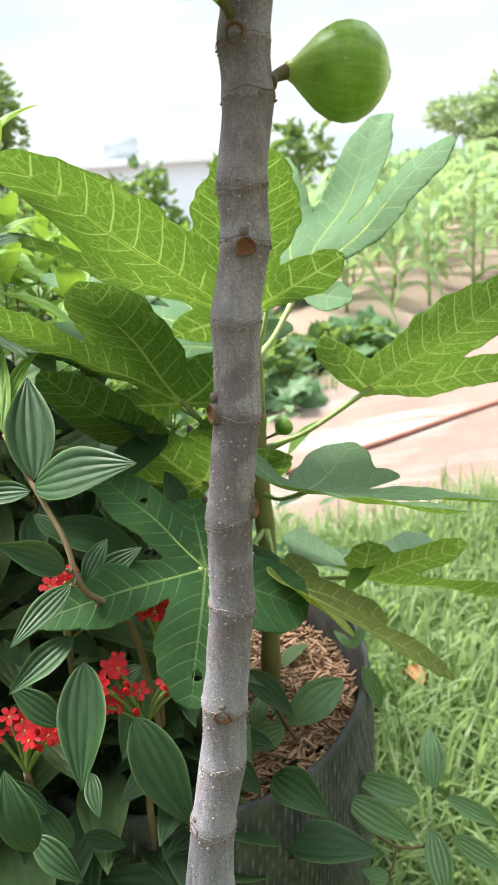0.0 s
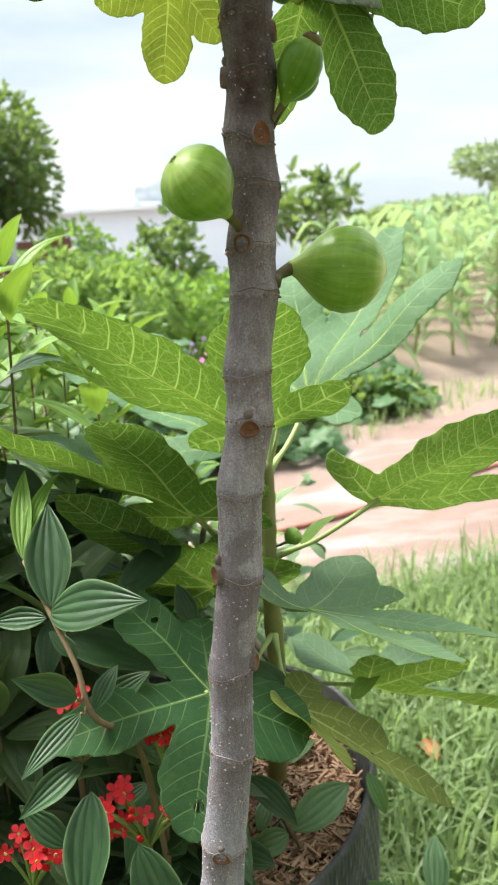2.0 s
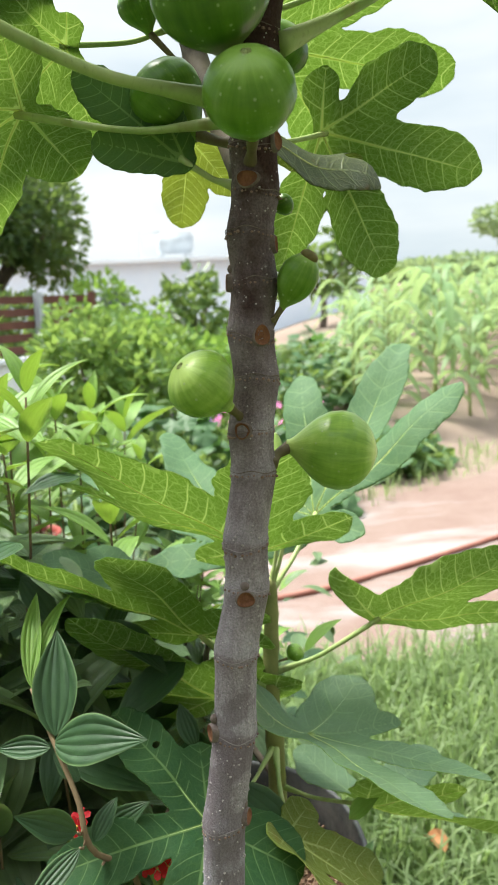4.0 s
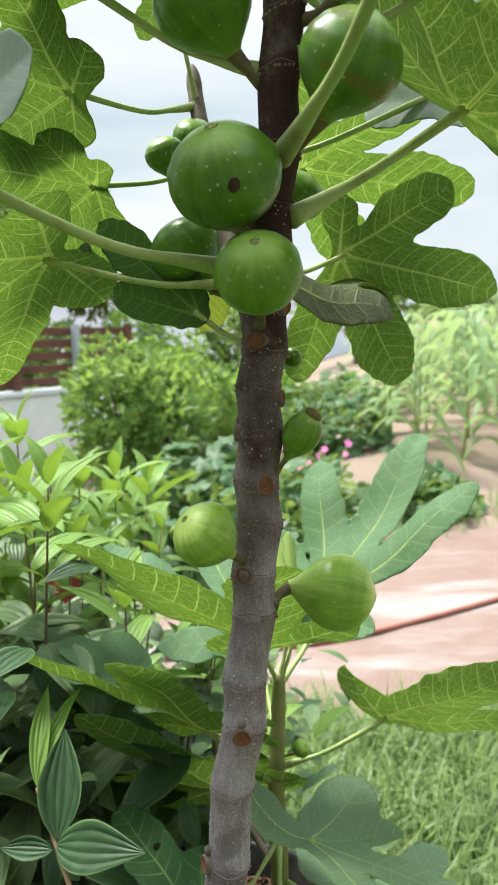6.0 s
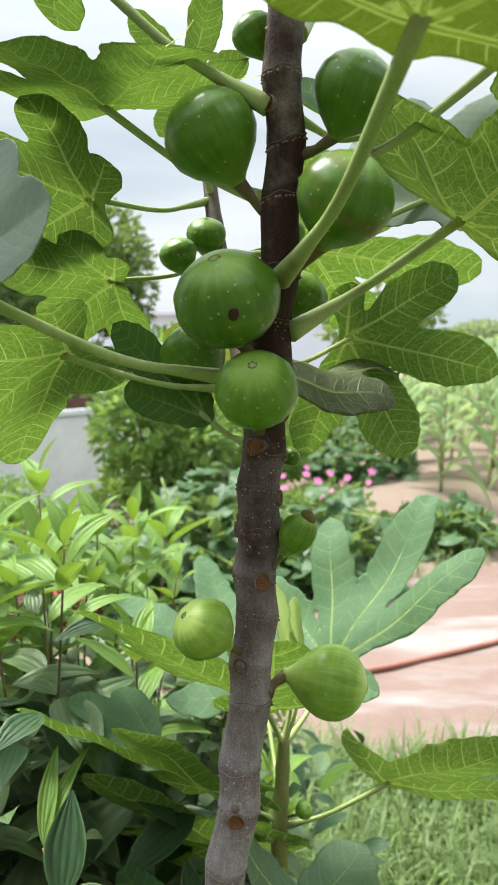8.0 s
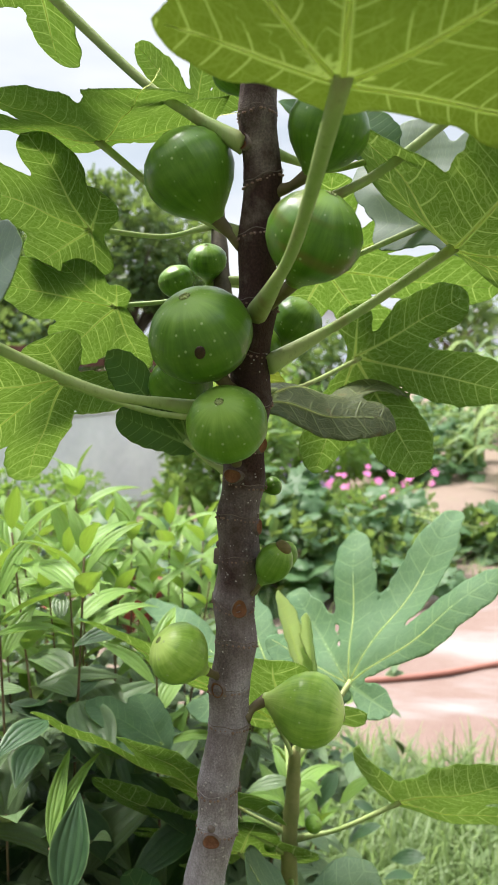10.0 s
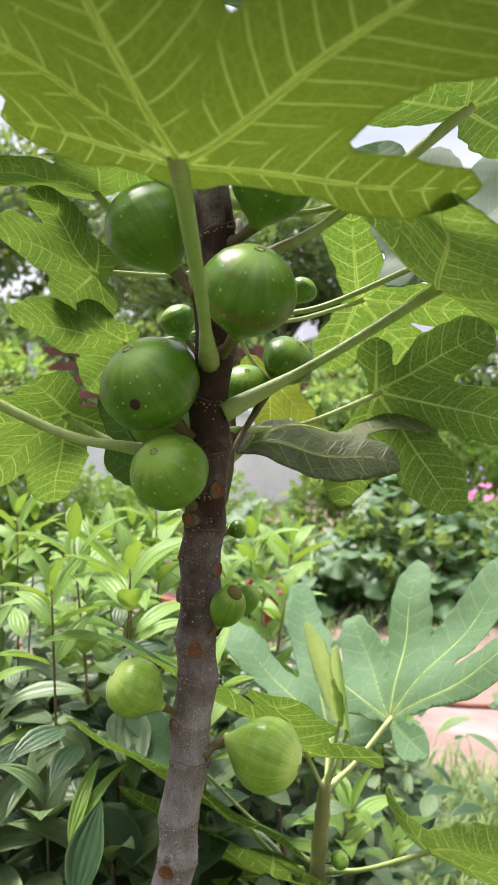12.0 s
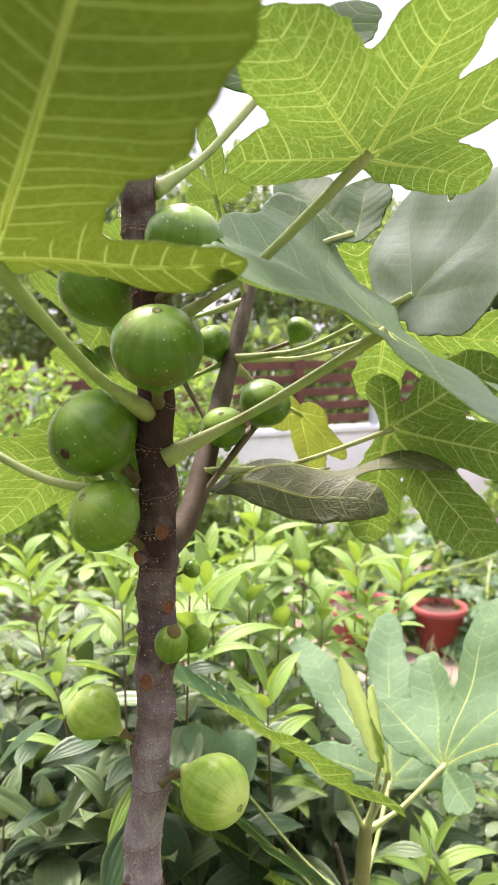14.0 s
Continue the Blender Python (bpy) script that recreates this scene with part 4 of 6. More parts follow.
def garden_wall():
    a, b = V((*polar(15.0, 8.2), 0)), V((*polar(64.0, 5.6), 0))
    d = b - a
    w = tagged(new("wall_west"), "low whitewashed garden wall with weather stains", "wall", kind="structure")
    w.location = (a + d * 0.5)
    w.rotation_euler = (0, 0, math.atan2(d.y, d.x))
    part("wall", box_bm(d.length, 0.16, 0.95, 0.01, (0, 0, 0.22)), M_WALL, w, smooth=False)
    part("coping", box_bm(d.length + 0.02, 0.20, 0.05, 0.01, (0, 0, 0.72)), M_WALL, w, smooth=False)
    fence = thing("fence", "red-brown timber rail fence standing on the white wall", "fence", a + d * 0.5 + V((0, 0, 0.745)))
    fence.rotation_euler = w.rotation_euler
    for k in range(9):
        x = (k / 8 - 0.5) * (d.length - 0.2)
        part("post", box_bm(0.07, 0.07, 0.62, 0.006, (x, 0, 0.31)), M_TANK if k % 2 else M_RUST, fence, smooth=False)
    for k in range(5):
        part("rail", box_bm(d.length - 0.1, 0.025, 0.075, 0.004, (0, -0.05, 0.07 + 0.12 * k)), M_RUST, fence, smooth=False)


garden_wall()


def blocking_wall(name, a, b, high):
    """An unseen wall added behind or beside the camera to cut frontal sky light."""
    a, b = V(a), V(b)
    d = b - a
    w = tagged(new(name), "plain dark grey-brown wall, added out of view to cut front light", "wall", kind="structure")
    w.location = a + d * 0.5
    w.rotation_euler = (0, 0, math.atan2(d.y, d.x))
    part("wall", box_bm(d.length, 0.18, high + 0.3, 0.01, (0, 0, high * 0.5 - 0.15)), M_RENDER, w, smooth=False)
    part("coping", box_bm(d.length + 0.04, 0.24, 0.06, 0.01, (0, 0, high + 0.03)), M_RENDER, w, smooth=False)


blocking_wall("unseen_wall_south", (-2.6, -1.6, 0), (2.6, -1.6, 0), 3.3)
blocking_wall("unseen_wall_east", (2.7, -1.5, 0), (2.7, 1.6, 0), 3.3)
blocking_wall("unseen_wall_southwest", (-2.7, -1.5, 0), (-2.7, -0.2, 0), 3.3)


def pot(place, r, h):
    t = thing("flower_pot", "red plastic flower pot on the ground", "pot", place)
    prof = [(r * 0.68, 0), (r * 0.72, 0.01), (r * 0.94, h * 0.86), (r, h * 0.86), (r * 1.03, h * 0.9), (r * 1.03, h), (r * 0.93, h), (r * 0.9, h * 0.85)]
    vs, fs = [], []
    for q, z in prof:
        vs += [V((q * math.cos(2 * math.pi * k / 32), q * math.sin(2 * math.pi * k / 32), z)) for k in range(32)]
    for i in range(len(prof) - 1):
        fs += [(i * 32 + k, i * 32 + (k + 1) % 32, (i + 1) * 32 + (k + 1) % 32, (i + 1) * 32 + k) for k in range(32)]
    link("body", vs, fs, M_POT, t)
    vs = [V((r * 0.915 * math.cos(2 * math.pi * k / 32), r * 0.915 * math.sin(2 * math.pi * k / 32), h * 0.87)) for k in range(32)]
    link("soil", vs, [tuple(range(32))], M_SOIL, t)
    return t


for az, dist, r in ((27.4, 3.6, 0.20), (21.2, 3.6, 0.13)):
    gx, gy = polar(az, dist)
    pot((gx, gy, ground_z(gx, gy)), r, 0.24)


# ---- shrubs, vines and flowers beyond the path
def shrub(place, w, h, seed, material, count, size, label, shape=2.2):
    r = random.Random(seed)
    t = thing("shrub", label, "shrub", place, "shrubs beyond the path")
    stems = []
    blobs = []
    for i in range(8):
        a, o = i * 2.3 + r.random(), w * r.uniform(0.15, 0.48)
        end = V((math.cos(a) * o, math.sin(a) * o * 0.8, h * r.uniform(0.4, 0.92)))
        stems.append(tube(spline([(0, 0, 0), end * 0.5 + V((0, 0, 0.05)), end], 6), [0.016 - 0.0016 * k for k in range(7)], 6))
        blobs.append((end, (w * r.uniform(0.16, 0.27), w * r.uniform(0.16, 0.27), h * r.uniform(0.12, 0.22))))
    for i in range(5):
        a = i * 1.26
        blobs.append((V((math.cos(a) * w * 0.28, math.sin(a) * w * 0.28, h * r.uniform(0.18, 0.45))), (w * 0.24, w * 0.24, h * 0.2)))
    v, f = join(stems)
    link("stem", v, f, M_WOOD, t)
    leaf_cloud("foliage", blobs, count, size, material, t, seed + 9, shape)
    return t


for az, dist, w, h, sd, m, cnt, sz, lab in (
        (14.5, 5.4, 1.15, 1.25, 21, M_SHRUB_LIGHT, 5200, 0.085, "bushy citrus-like shrub with bright green leaves"),
        (9.0, 6.3, 1.1, 1.12, 22, M_SHRUB, 4200, 0.08, "rounded green garden shrub"),
        (26.5, 5.6, 0.8, 0.55, 24, M_SHRUB, 1800, 0.05, "low feathery green shrub before the white wall"),
        (33.0, 4.9, 1.0, 0.75, 25, M_SHRUB, 2600, 0.06, "dark green shrub before the white wall"),
        (40.0, 4.6, 1.0, 0.95, 26, M_SHRUB_LIGHT, 3200, 0.06, "bright green shrub before the white wall"),
        (46.0, 4.6, 1.1, 1.45, 27, M_SHRUB, 4200, 0.07, "tall green shrub before the white wall"),
        (54.0, 4.3, 1.2, 1.50, 28, M_SHRUB, 4200, 0.07, "tall green shrub before the white wall"),
        (6.5, 8.2, 1.2, 0.95, 29, M_SHRUB, 3200, 0.11, "green bush at the edge of the maize"),
        (11.5, 11.5, 2.4, 1.65, 30, M_SHRUB, 4200, 0.15, "tall green bush before the white house"),
        (17.5, 10.5, 2.0, 1.2, 31, M_SHRUB_LIGHT, 3600, 0.13, "yellow-green bush before the white house")):
    gx, gy = polar(az, dist)
    shrub((gx, gy, ground_z(gx, gy) - 0.02), w, h, sd, m, cnt, sz, lab)


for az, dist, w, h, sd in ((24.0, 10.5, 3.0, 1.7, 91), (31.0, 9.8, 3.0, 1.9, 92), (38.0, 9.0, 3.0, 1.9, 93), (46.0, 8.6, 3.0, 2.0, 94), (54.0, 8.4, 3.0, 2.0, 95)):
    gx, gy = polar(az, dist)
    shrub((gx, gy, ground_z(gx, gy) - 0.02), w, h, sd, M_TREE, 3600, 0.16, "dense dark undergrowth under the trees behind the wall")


def gourd_leaf():
    """A broad shallow-lobed leaf."""
    vs, fs = [V((0, 0, 0))], []
    n = 22
    for k in range(n):
        a = 2 * math.pi * k / n
        r = 0.5 * (0.86 + 0.14 * math.cos(5 * a)) * (1 - 0.45 * math.exp(-((a - math.pi * 1.5) / 0.35) ** 2))
        vs.append(V((r * math.cos(a), r * math.sin(a) + 0.3, 0.05 * math.cos(5 * a) - 0.10 * r * 2)))
    for k in range(n):
        fs.append((0, 1 + k, 1 + (k + 1) % n))
    vs[0] = V((0, 0.28, 0.02))
    return mesh_of("gourd_leaf", vs, fs, M_GOURD)


GOURD = gourd_leaf()


def vine(x0, x1, y0, y1, top, count, seed):
    r = random.Random(seed)
    cx, cy = (x0 + x1) / 2, (y0 + y1) / 2
    t = thing("gourd_vine", "sprawling gourd vine with large dull green leaves", "vine", (cx, cy, ground_z(cx, cy)), "vines beyond the path")
    runs = []
    for i in range(5):
        pts = [(r.uniform(x0, x1) - cx, r.uniform(y0, y1) - cy, r.uniform(0.02, top * 0.8)) for _ in range(5)]
        pts[0] = (pts[0][0], pts[0][1], -0.02)
        runs.append(tube(spline(pts, 24), [0.006] * 25, 5))
    v, f = join(runs)
    link("stem", v, f, M_YOUNG_STEM, t)
    for i in range(count):
        x, y = r.uniform(x0, x1), r.uniform(y0, y1)
        hump = 1 - 0.55 * abs((x - cx) / (x1 - x0) * 2) ** 3
        z = top * hump * (0.15 + 0.85 * r.random() ** 0.7) * (0.5 + 0.5 * (y - y0) / (y1 - y0))
        d = V((r.uniform(-0.7, 0.7), r.uniform(-1, -0.2), r.uniform(-0.5, 0.3)))
        shared("leaf", GOURD, t, along((x - cx, y - cy, z), d, (r.uniform(-0.3, 0.3), -0.5, 1), r.uniform(0.11, 0.21)))
    leaf_cloud("inner_leaves", [(V((0, 0, top * 0.30)), ((x1 - x0) * 0.48, (y1 - y0) * 0.48, top * 0.34))], 700, 0.09, M_TREE, t, seed + 30, 1.5)
    return t


vine(-1.15, -0.35, 3.55, 4.5, 0.80, 150, 1)
vine(-0.5, 0.25, 3.75, 4.7, 0.56, 110, 2)
vine(-2.1, -1.0, 3.3, 4.4, 0.55, 120, 3)
vine(0.2, 1.0, 4.6, 5.3, 0.34, 50, 4)
vine(-0.55, 0.55, 6.2, 7.4, 0.66, 150, 5)
vine(-0.30, 0.75, 8.2, 9.6, 0.62, 150, 6)


def petal_flower(name, petals, size, material):
    vs, fs = [], []
    for k in range(petals):
        a = 2 * math.pi * k / petals
        o, s = V((math.cos(a), math.sin(a), 0)), V((-math.sin(a), math.cos(a), 0))
        b = len(vs)
        vs += [o * 0.06 * size, o * 0.45 * size + s * 0.30 * size + V((0, 0, 0.10 * size)), o * 0.85 * size + s * 0.30 * size + V((0, 0, 0.12 * size)), o * size + V((0, 0, 0.04 * size)), o * 0.85 * size - s * 0.30 * size + V((0, 0, 0.12 * size)), o * 0.45 * size - s * 0.30 * size + V((0, 0, 0.10 * size)), o * 0.5 * size + V((0, 0, 0.05 * size))]
        fs += [(b, b + 1, b + 6), (b + 1, b + 2, b + 6), (b + 2, b + 3, b + 6), (b + 3, b + 4, b + 6), (b + 4, b + 5, b + 6), (b + 5, b, b + 6)]
    return mesh_of(name, vs, fs, material)


PINK_FLOWER = petal_flower("pink_petals", 5, 0.026, M_PINK)
PURPLE_FLOWER = petal_flower("purple_petals", 5, 0.016, M_PURPLE)


def flower_plant(place, w, h, mesh, blooms, seed, label, material):
    r = random.Random(seed)
    t = thing("flowering_plant", label, "flowering plant", place, "flowers beyond the path")
    stems, blobs = [], []
    ends = []
    for i in range(blooms):
        e = V((r.uniform(-w, w) / 2, r.uniform(-w, w) / 2, h * r.uniform(0.7, 1.0)))
        ends.append(e)
        stems.append(tube(spline([(e.x * 0.2, e.y * 0.2, 0), e * 0.55, e], 5), [0.004] * 6, 5))
    v, f = join(stems)
    link("stem", v, f, M_YOUNG_STEM, t)
    leaf_cloud("foliage", [(V((0, 0, h * 0.42)), (w * 0.5, w * 0.5, h * 0.4))], 420, 0.055, material, t, seed, 2.4)
    for e in ends:
        shared("flower", mesh, t, along(e + V((0, 0, 0.006)), (r.uniform(-1, 1), r.uniform(0.2, 1), 0.2), (r.uniform(-0.3, 0.3), -1, 0.7), r.uniform(0.8, 1.3)))


for az, dist, w, h, mesh, k, sd in ((3.6, 4.75, 0.5, 0.50, PINK_FLOWER, 7, 1), (1.0, 4.9, 0.5, 0.52, PINK_FLOWER, 7, 2), (6.0, 4.9, 0.5, 0.46, PINK_FLOWER, 5, 5)):
    gx, gy = polar(az, dist)
    flower_plant((gx, gy, ground_z(gx, gy)), w, h, mesh, k, sd, "vinca plant with bright pink flowers beside the path", M_SHRUB_LIGHT)
for az, dist, w, h, k, sd in ((8.5, 5.0, 0.5, 0.55, 26, 3), (10.5, 5.3, 0.5, 0.52, 22, 4)):
    gx, gy = polar(az, dist)
    flower_plant((gx, gy, ground_z(gx, gy)), w, h, PURPLE_FLOWER, k, sd, "bushy plant with small pale purple flowers", M_GOURD)


# ---- maize
def maize(seed, height):
    r = random.Random(seed)
    t = thing("maize_plant", "green maize plant with long arching leaves", "maize", (0, 0, -50), "maize rows in the field")
    stalk = spline([(0, 0, 0), (0.01, 0, height * 0.5), (0.0, 0.015, height * 0.95)], 10)
    v, f = tube(stalk, [0.014 - 0.0009 * k for k in range(11)], 7)
    link("stalk", v, f, M_CORN_DRY, t)
    for i in range(9):
        z = height * (0.12 + 0.088 * i)
        a = (i % 2) * math.pi + r.uniform(-0.5, 0.5)
        long, wide, lift = height * r.uniform(0.42, 0.66), r.uniform(0.085, 0.13), r.uniform(0.7, 1.15)
        o, s = V((math.cos(a), math.sin(a), 0)), V((-math.sin(a), math.cos(a), 0))
        vs, fs = [], []
        for k in range(11):
            q = k / 10
            p = V((0, 0, z)) + o * (long * 0.75 * q) + V((0, 0, long * (lift * q - 1.15 * q * q)))
            w = wide * 0.5 * (0.5 + 2.2 * q) * (1 - q) ** 0.7 if q < 0.4 else wide * 0.5 * 1.38 * (1 - q) ** 0.7
            sag = 0.35 * w
            vs += [p - s * w + V((0, 0, sag)), p, p + s * w + V((0, 0, sag))]
        for k in range(10):
            for j in (0, 1):
                fs.append((3 * k + j, 3 * k + j + 1, 3 * k + j + 4, 3 * k + j + 3))
        link("leaf", vs, fs, M_CORN, t)
    return t


maize_kinds = [maize(1, 1.05), maize(2, 1.25), maize(3, 0.9)]
rnd = random.Random(12)
spots = []
for row in range(11):
    for k in range(15):
        x = -1.0 + k * 0.42 + rnd.uniform(-0.12, 0.12) + row * 0.20
        y = 5.6 + row * 0.70 + rnd.uniform(-0.12, 0.12) + 0.62 * max(0, min(x, 4)) * 0.55
        if x < 0.30 * (y - 5.0) + 3.2 and x > -1.2 + 0.02 * row and x > 0.062 * y and not (row < 2 and x < 0.2):
            spots.append((x, y))
for i, (x, y) in enumerate(spots):
    m = Matrix.Translation((x, y, ground_z(x, y) - 0.01)) @ Matrix.Rotation(rnd.uniform(0, 6.3), 4, "Z") @ Matrix.Rotation(rnd.uniform(-0.09, 0.09), 4, "X")
    copy_thing(maize_kinds[i % 3], m)
for o in maize_kinds:
    for q in list(o.children_recursive):
        bpy.data.objects.remove(q)
    bpy.data.objects.remove(o)


# ---- grass
def grass(name, count, region, h0, h1, seed, wide=0.0045, label="lush green lawn grass beside the path", skip=None):
    r = np.random.RandomState(seed)
    xs, ys = r.uniform(region[0], region[1], count), r.uniform(region[2], region[3], count)
    verts, faces = [], []
    for x, y in zip(xs, ys):
        if skip and skip(x, y):
            continue
        h, a, lean, w = r.uniform(h0, h1), r.uniform(0, 6.28), r.uniform(0.15, 1.0), wide * r.uniform(0.6, 1.5)
        g = ground_z(x, y) + 0.010
        dx, dy = math.cos(a), math.sin(a)
        k = len(verts)
        for q, ww in ((0, 1.0), (0.4, 0.95), (0.75, 0.65)):
            f = lean * q * q * h * 0.9
            z = g + h * q * (1 - 0.35 * lean * q)
            verts.append((x + dx * f - dy * w * ww * 0.5, y + dy * f + dx * w * ww * 0.5, z))
            verts.append((x + dx * f + dy * w * ww * 0.5, y + dy * f - dx * w * ww * 0.5, z))
        f = lean * h * 0.9
        verts.append((x + dx * f, y + dy * f, g + h * (1 - 0.42 * lean)))
        faces += [(k, k + 1, k + 3, k + 2), (k + 2, k + 3, k + 5, k + 4), (k + 4, k + 5, k + 6)]
    ob = link(name, verts, faces, M_GRASS, smooth=False)
    return tagged(ob, label, "grass", kind="stuff")


def off_lawn(x, y):
    return y > 2.16 + 0.10 * x + 0.12 * noise.noise(V((x * 2.0, y * 2.0, 1.0))) or (x + 0.06) ** 2 + (y - 0.6) ** 2 < 0.03


def lawn_edge(a, b):
    lo = -2.6 + 0.5 * noise.noise(V((b * 0.9, 3.0, 8.0))) - 0.02 * b * b
    hi = 2.22 + 0.10 * b + 0.12 * noise.noise(V((b * 1.3, 0.0, 4.0)))
    return lo + (hi - lo) * a


lawn = tagged(sheet("lawn", [-6 + 0.15 * i for i in range(81)], [i / 30 for i in range(31)], 0.030, M_LAWN, 0.008, 5, lawn_edge), "grass roots and dark soil under the lawn", "lawn", kind="structure")
grass("grass", 25000, (-0.5, 1.5, 0.55, 2.4), 0.06, 0.26, 1, 0.0072, skip=off_lawn)
grass("grass", 9000, (-5.6, 5.6, -2.5, 2.5), 0.05, 0.15, 2, 0.007, skip=off_lawn)


def seed_stalks(count, region, seed):
    r = random.Random(seed)
    lists = []
    for _ in range(count):
        x, y, h = r.uniform(region[0], region[1]), r.uniform(region[2], region[3]), r.uniform(0.20, 0.32)
        g = ground_z(x, y)
        a = r.uniform(0, 6.28)
        tip = V((x + 0.05 * math.cos(a), y + 0.05 * math.sin(a), g + h))
        lists.append(tube(spline([(x, y, g), (x, y, g + h * 0.6), tip], 6), [0.0013] * 7, 5))
        for k in range(3):
            b = a + 2.1 * k
            lists.append(tube(spline([tip, tip + V((0.02 * math.cos(b), 0.02 * math.sin(b), 0.018)), tip + V((0.04 * math.cos(b), 0.04 * math.sin(b), 0.020))], 4), [0.0016] * 5, 4))
    v, f = join(lists)
    return tagged(link("grass_seed_heads", v, f, M_GRASS), "thin flowering grass stalks standing over the lawn", "grass", kind="stuff")


seed_stalks(14, (0.15, 0.75, 0.9, 1.7), 6)


def off_verge(x, y):
    e = 3.75 + 0.75 * min(max(x, -1.2), 2.2)
    return not (e - 0.05 < y < e + 0.55) or noise.noise(V((x * 1.5, y * 1.5, 3.0))) < -0.1


grass("grass", 9000, (-5.0, 3.5, 2.7, 6.0), 0.05, 0.20, 3, 0.007, "weedy grass along the far side of the path", skip=off_verge)

# ---------------------------------------------------------------- the fig tree
TRUNK = [(-0.075, 0.318, 0.50), (-0.0600, 0.3230, 0.62), (-0.0469, 0.3312, 0.720), (-0.0302, 0.3379, 0.820), (-0.0203, 0.3426, 0.920), (-0.0122, 0.3466, 1.000), (-0.0022, 0.3514, 1.080), (0.0044, 0.3580, 1.160), (0.0061, 0.3622, 1.240), (0.0125, 0.3601, 1.320), (0.0193, 0.3529, 1.400), (0.0199, 0.3456, 1.480), (0.0221, 0.3395, 1.560), (0.024, 0.335, 1.63)]
NODES = [0.66, 0.70, 0.745, 0.785, 0.822, 0.880, 0.930, 0.985, 1.030, 1.064, 1.090, 1.126, 1.148, 1.174, 1.198, 1.222, 1.246, 1.267, 1.288, 1.310, 1.335, 1.362, 1.396, 1.425, 1.455, 1.49, 1.52, 1.56]
TZ = [p[2] for p in TRUNK]


def stem_at(z):
    return V((float(np.interp(z, TZ, [p[0] for p in TRUNK])), float(np.interp(z, TZ, [p[1] for p in TRUNK])), z))


def stem_radius(z):
    r = float(np.interp(z, [0.5, 0.75, 0.95, 1.15, 1.28, 1.40, 1.60], [0.0135, 0.0122, 0.0113, 0.0112, 0.0112, 0.0095, 0.0085]))
    bulge = sum(math.exp(-((z - n) / 0.0055) ** 2) for n in NODES)
    return r * (1.012 + 0.062 * min(bulge, 1.2))


fig_tree = thing("fig_tree", "fig tree with bare grey-brown stem, green figs, lobed leaves", "tree", stem_at(0.5))
O = fig_tree.location.copy()


def build_stem():
    n = 430
    zs = np.linspace(0.5, 1.63, n + 1)
    path = [stem_at(z) - O for z in zs]
    # the stem kinks a little at every node
    for i, z in enumerate(zs):
        k = sum((1 if j % 2 else -1) * 0.0013 * math.exp(-((z - m) / 0.016) ** 2) for j, m in enumerate(NODES))
        path[i] = path[i] + V((k, 0.4 * k, 0))

    def wob(i, a):
        z = zs[i]
        return 1 + 0.018 * noise.noise(V((math.cos(a) * 2, math.sin(a) * 2, z * 30))) + 0.010 * noise.noise(V((math.cos(a) * 7, math.sin(a) * 7, z * 90)))

    v, f = tube(path, [stem_radius(z) for z in zs], 28, wob)
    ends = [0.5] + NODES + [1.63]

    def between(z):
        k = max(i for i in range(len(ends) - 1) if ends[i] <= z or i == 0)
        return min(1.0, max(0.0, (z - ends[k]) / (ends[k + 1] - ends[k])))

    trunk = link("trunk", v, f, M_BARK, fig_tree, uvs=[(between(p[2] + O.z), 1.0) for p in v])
    trunk.location = (0, 0, 0)
    dots, bumps = [], []
    r = random.Random(3)
    for j, m in enumerate(NODES):
        c, rad = stem_at(m) - O, stem_radius(m)
        k = (1 if j % 2 else -1) * 0.0013
        c = c + V((k, 0.4 * k, 0))
        ph, tilt = r.random() * 6, r.uniform(0.0015, 0.004)
        line = []
        for s in range(41):
            a = 2 * math.pi * s / 40
            line.append(c + V((math.cos(a) * rad * 0.998, math.sin(a) * rad * 0.998, tilt * math.sin(a + ph) + 0.0006 * math.sin(5 * a + ph))))
        v, f = tube(line, [0.00026] * 41, 5)
        link("node_ring", v, f, M_RING if m < 1.12 else M_SCAR_RIM, fig_tree)
        for s in range(26):
            a = 2 * math.pi * s / 26 + r.uniform(-0.08, 0.08)
            p = c + V((math.cos(a) * rad * 0.995, math.sin(a) * rad * 0.995, tilt * math.sin(a + ph) - 0.0022 + r.uniform(-0.0005, 0.0005)))
            q = r.uniform(0.0005, 0.0010)
            bumps.append(ball(p, (q, q, q * 0.8), 4, 6))
    for _ in range(1150):
        z = 0.62 + 0.72 * r.random() ** 1.15
        a = r.uniform(0, 2 * math.pi)
        c, rad = stem_at(z) - O, stem_radius(z)
        k = sum((1 if j % 2 else -1) * 0.0013 * math.exp(-((z - m) / 0.016) ** 2) for j, m in enumerate(NODES))
        c = c + V((k, 0.4 * k, 0))
        q = r.uniform(0.00025, 0.00070) * (1.0 if z < 1.1 else 0.75)
        dots.append(ball(c + V((math.cos(a) * rad, math.sin(a) * rad, 0)), (q * 1.2, q * 1.2, q), 4, 6))
    v, f = join(bumps)
    tagged(link("node_cover", v, f, M_BUMP, fig_tree), kind="stuff")
    v, f = join(dots)
    tagged(link("lenticel_cover", v, f, M_LENTICEL, fig_tree), kind="stuff")


build_stem()


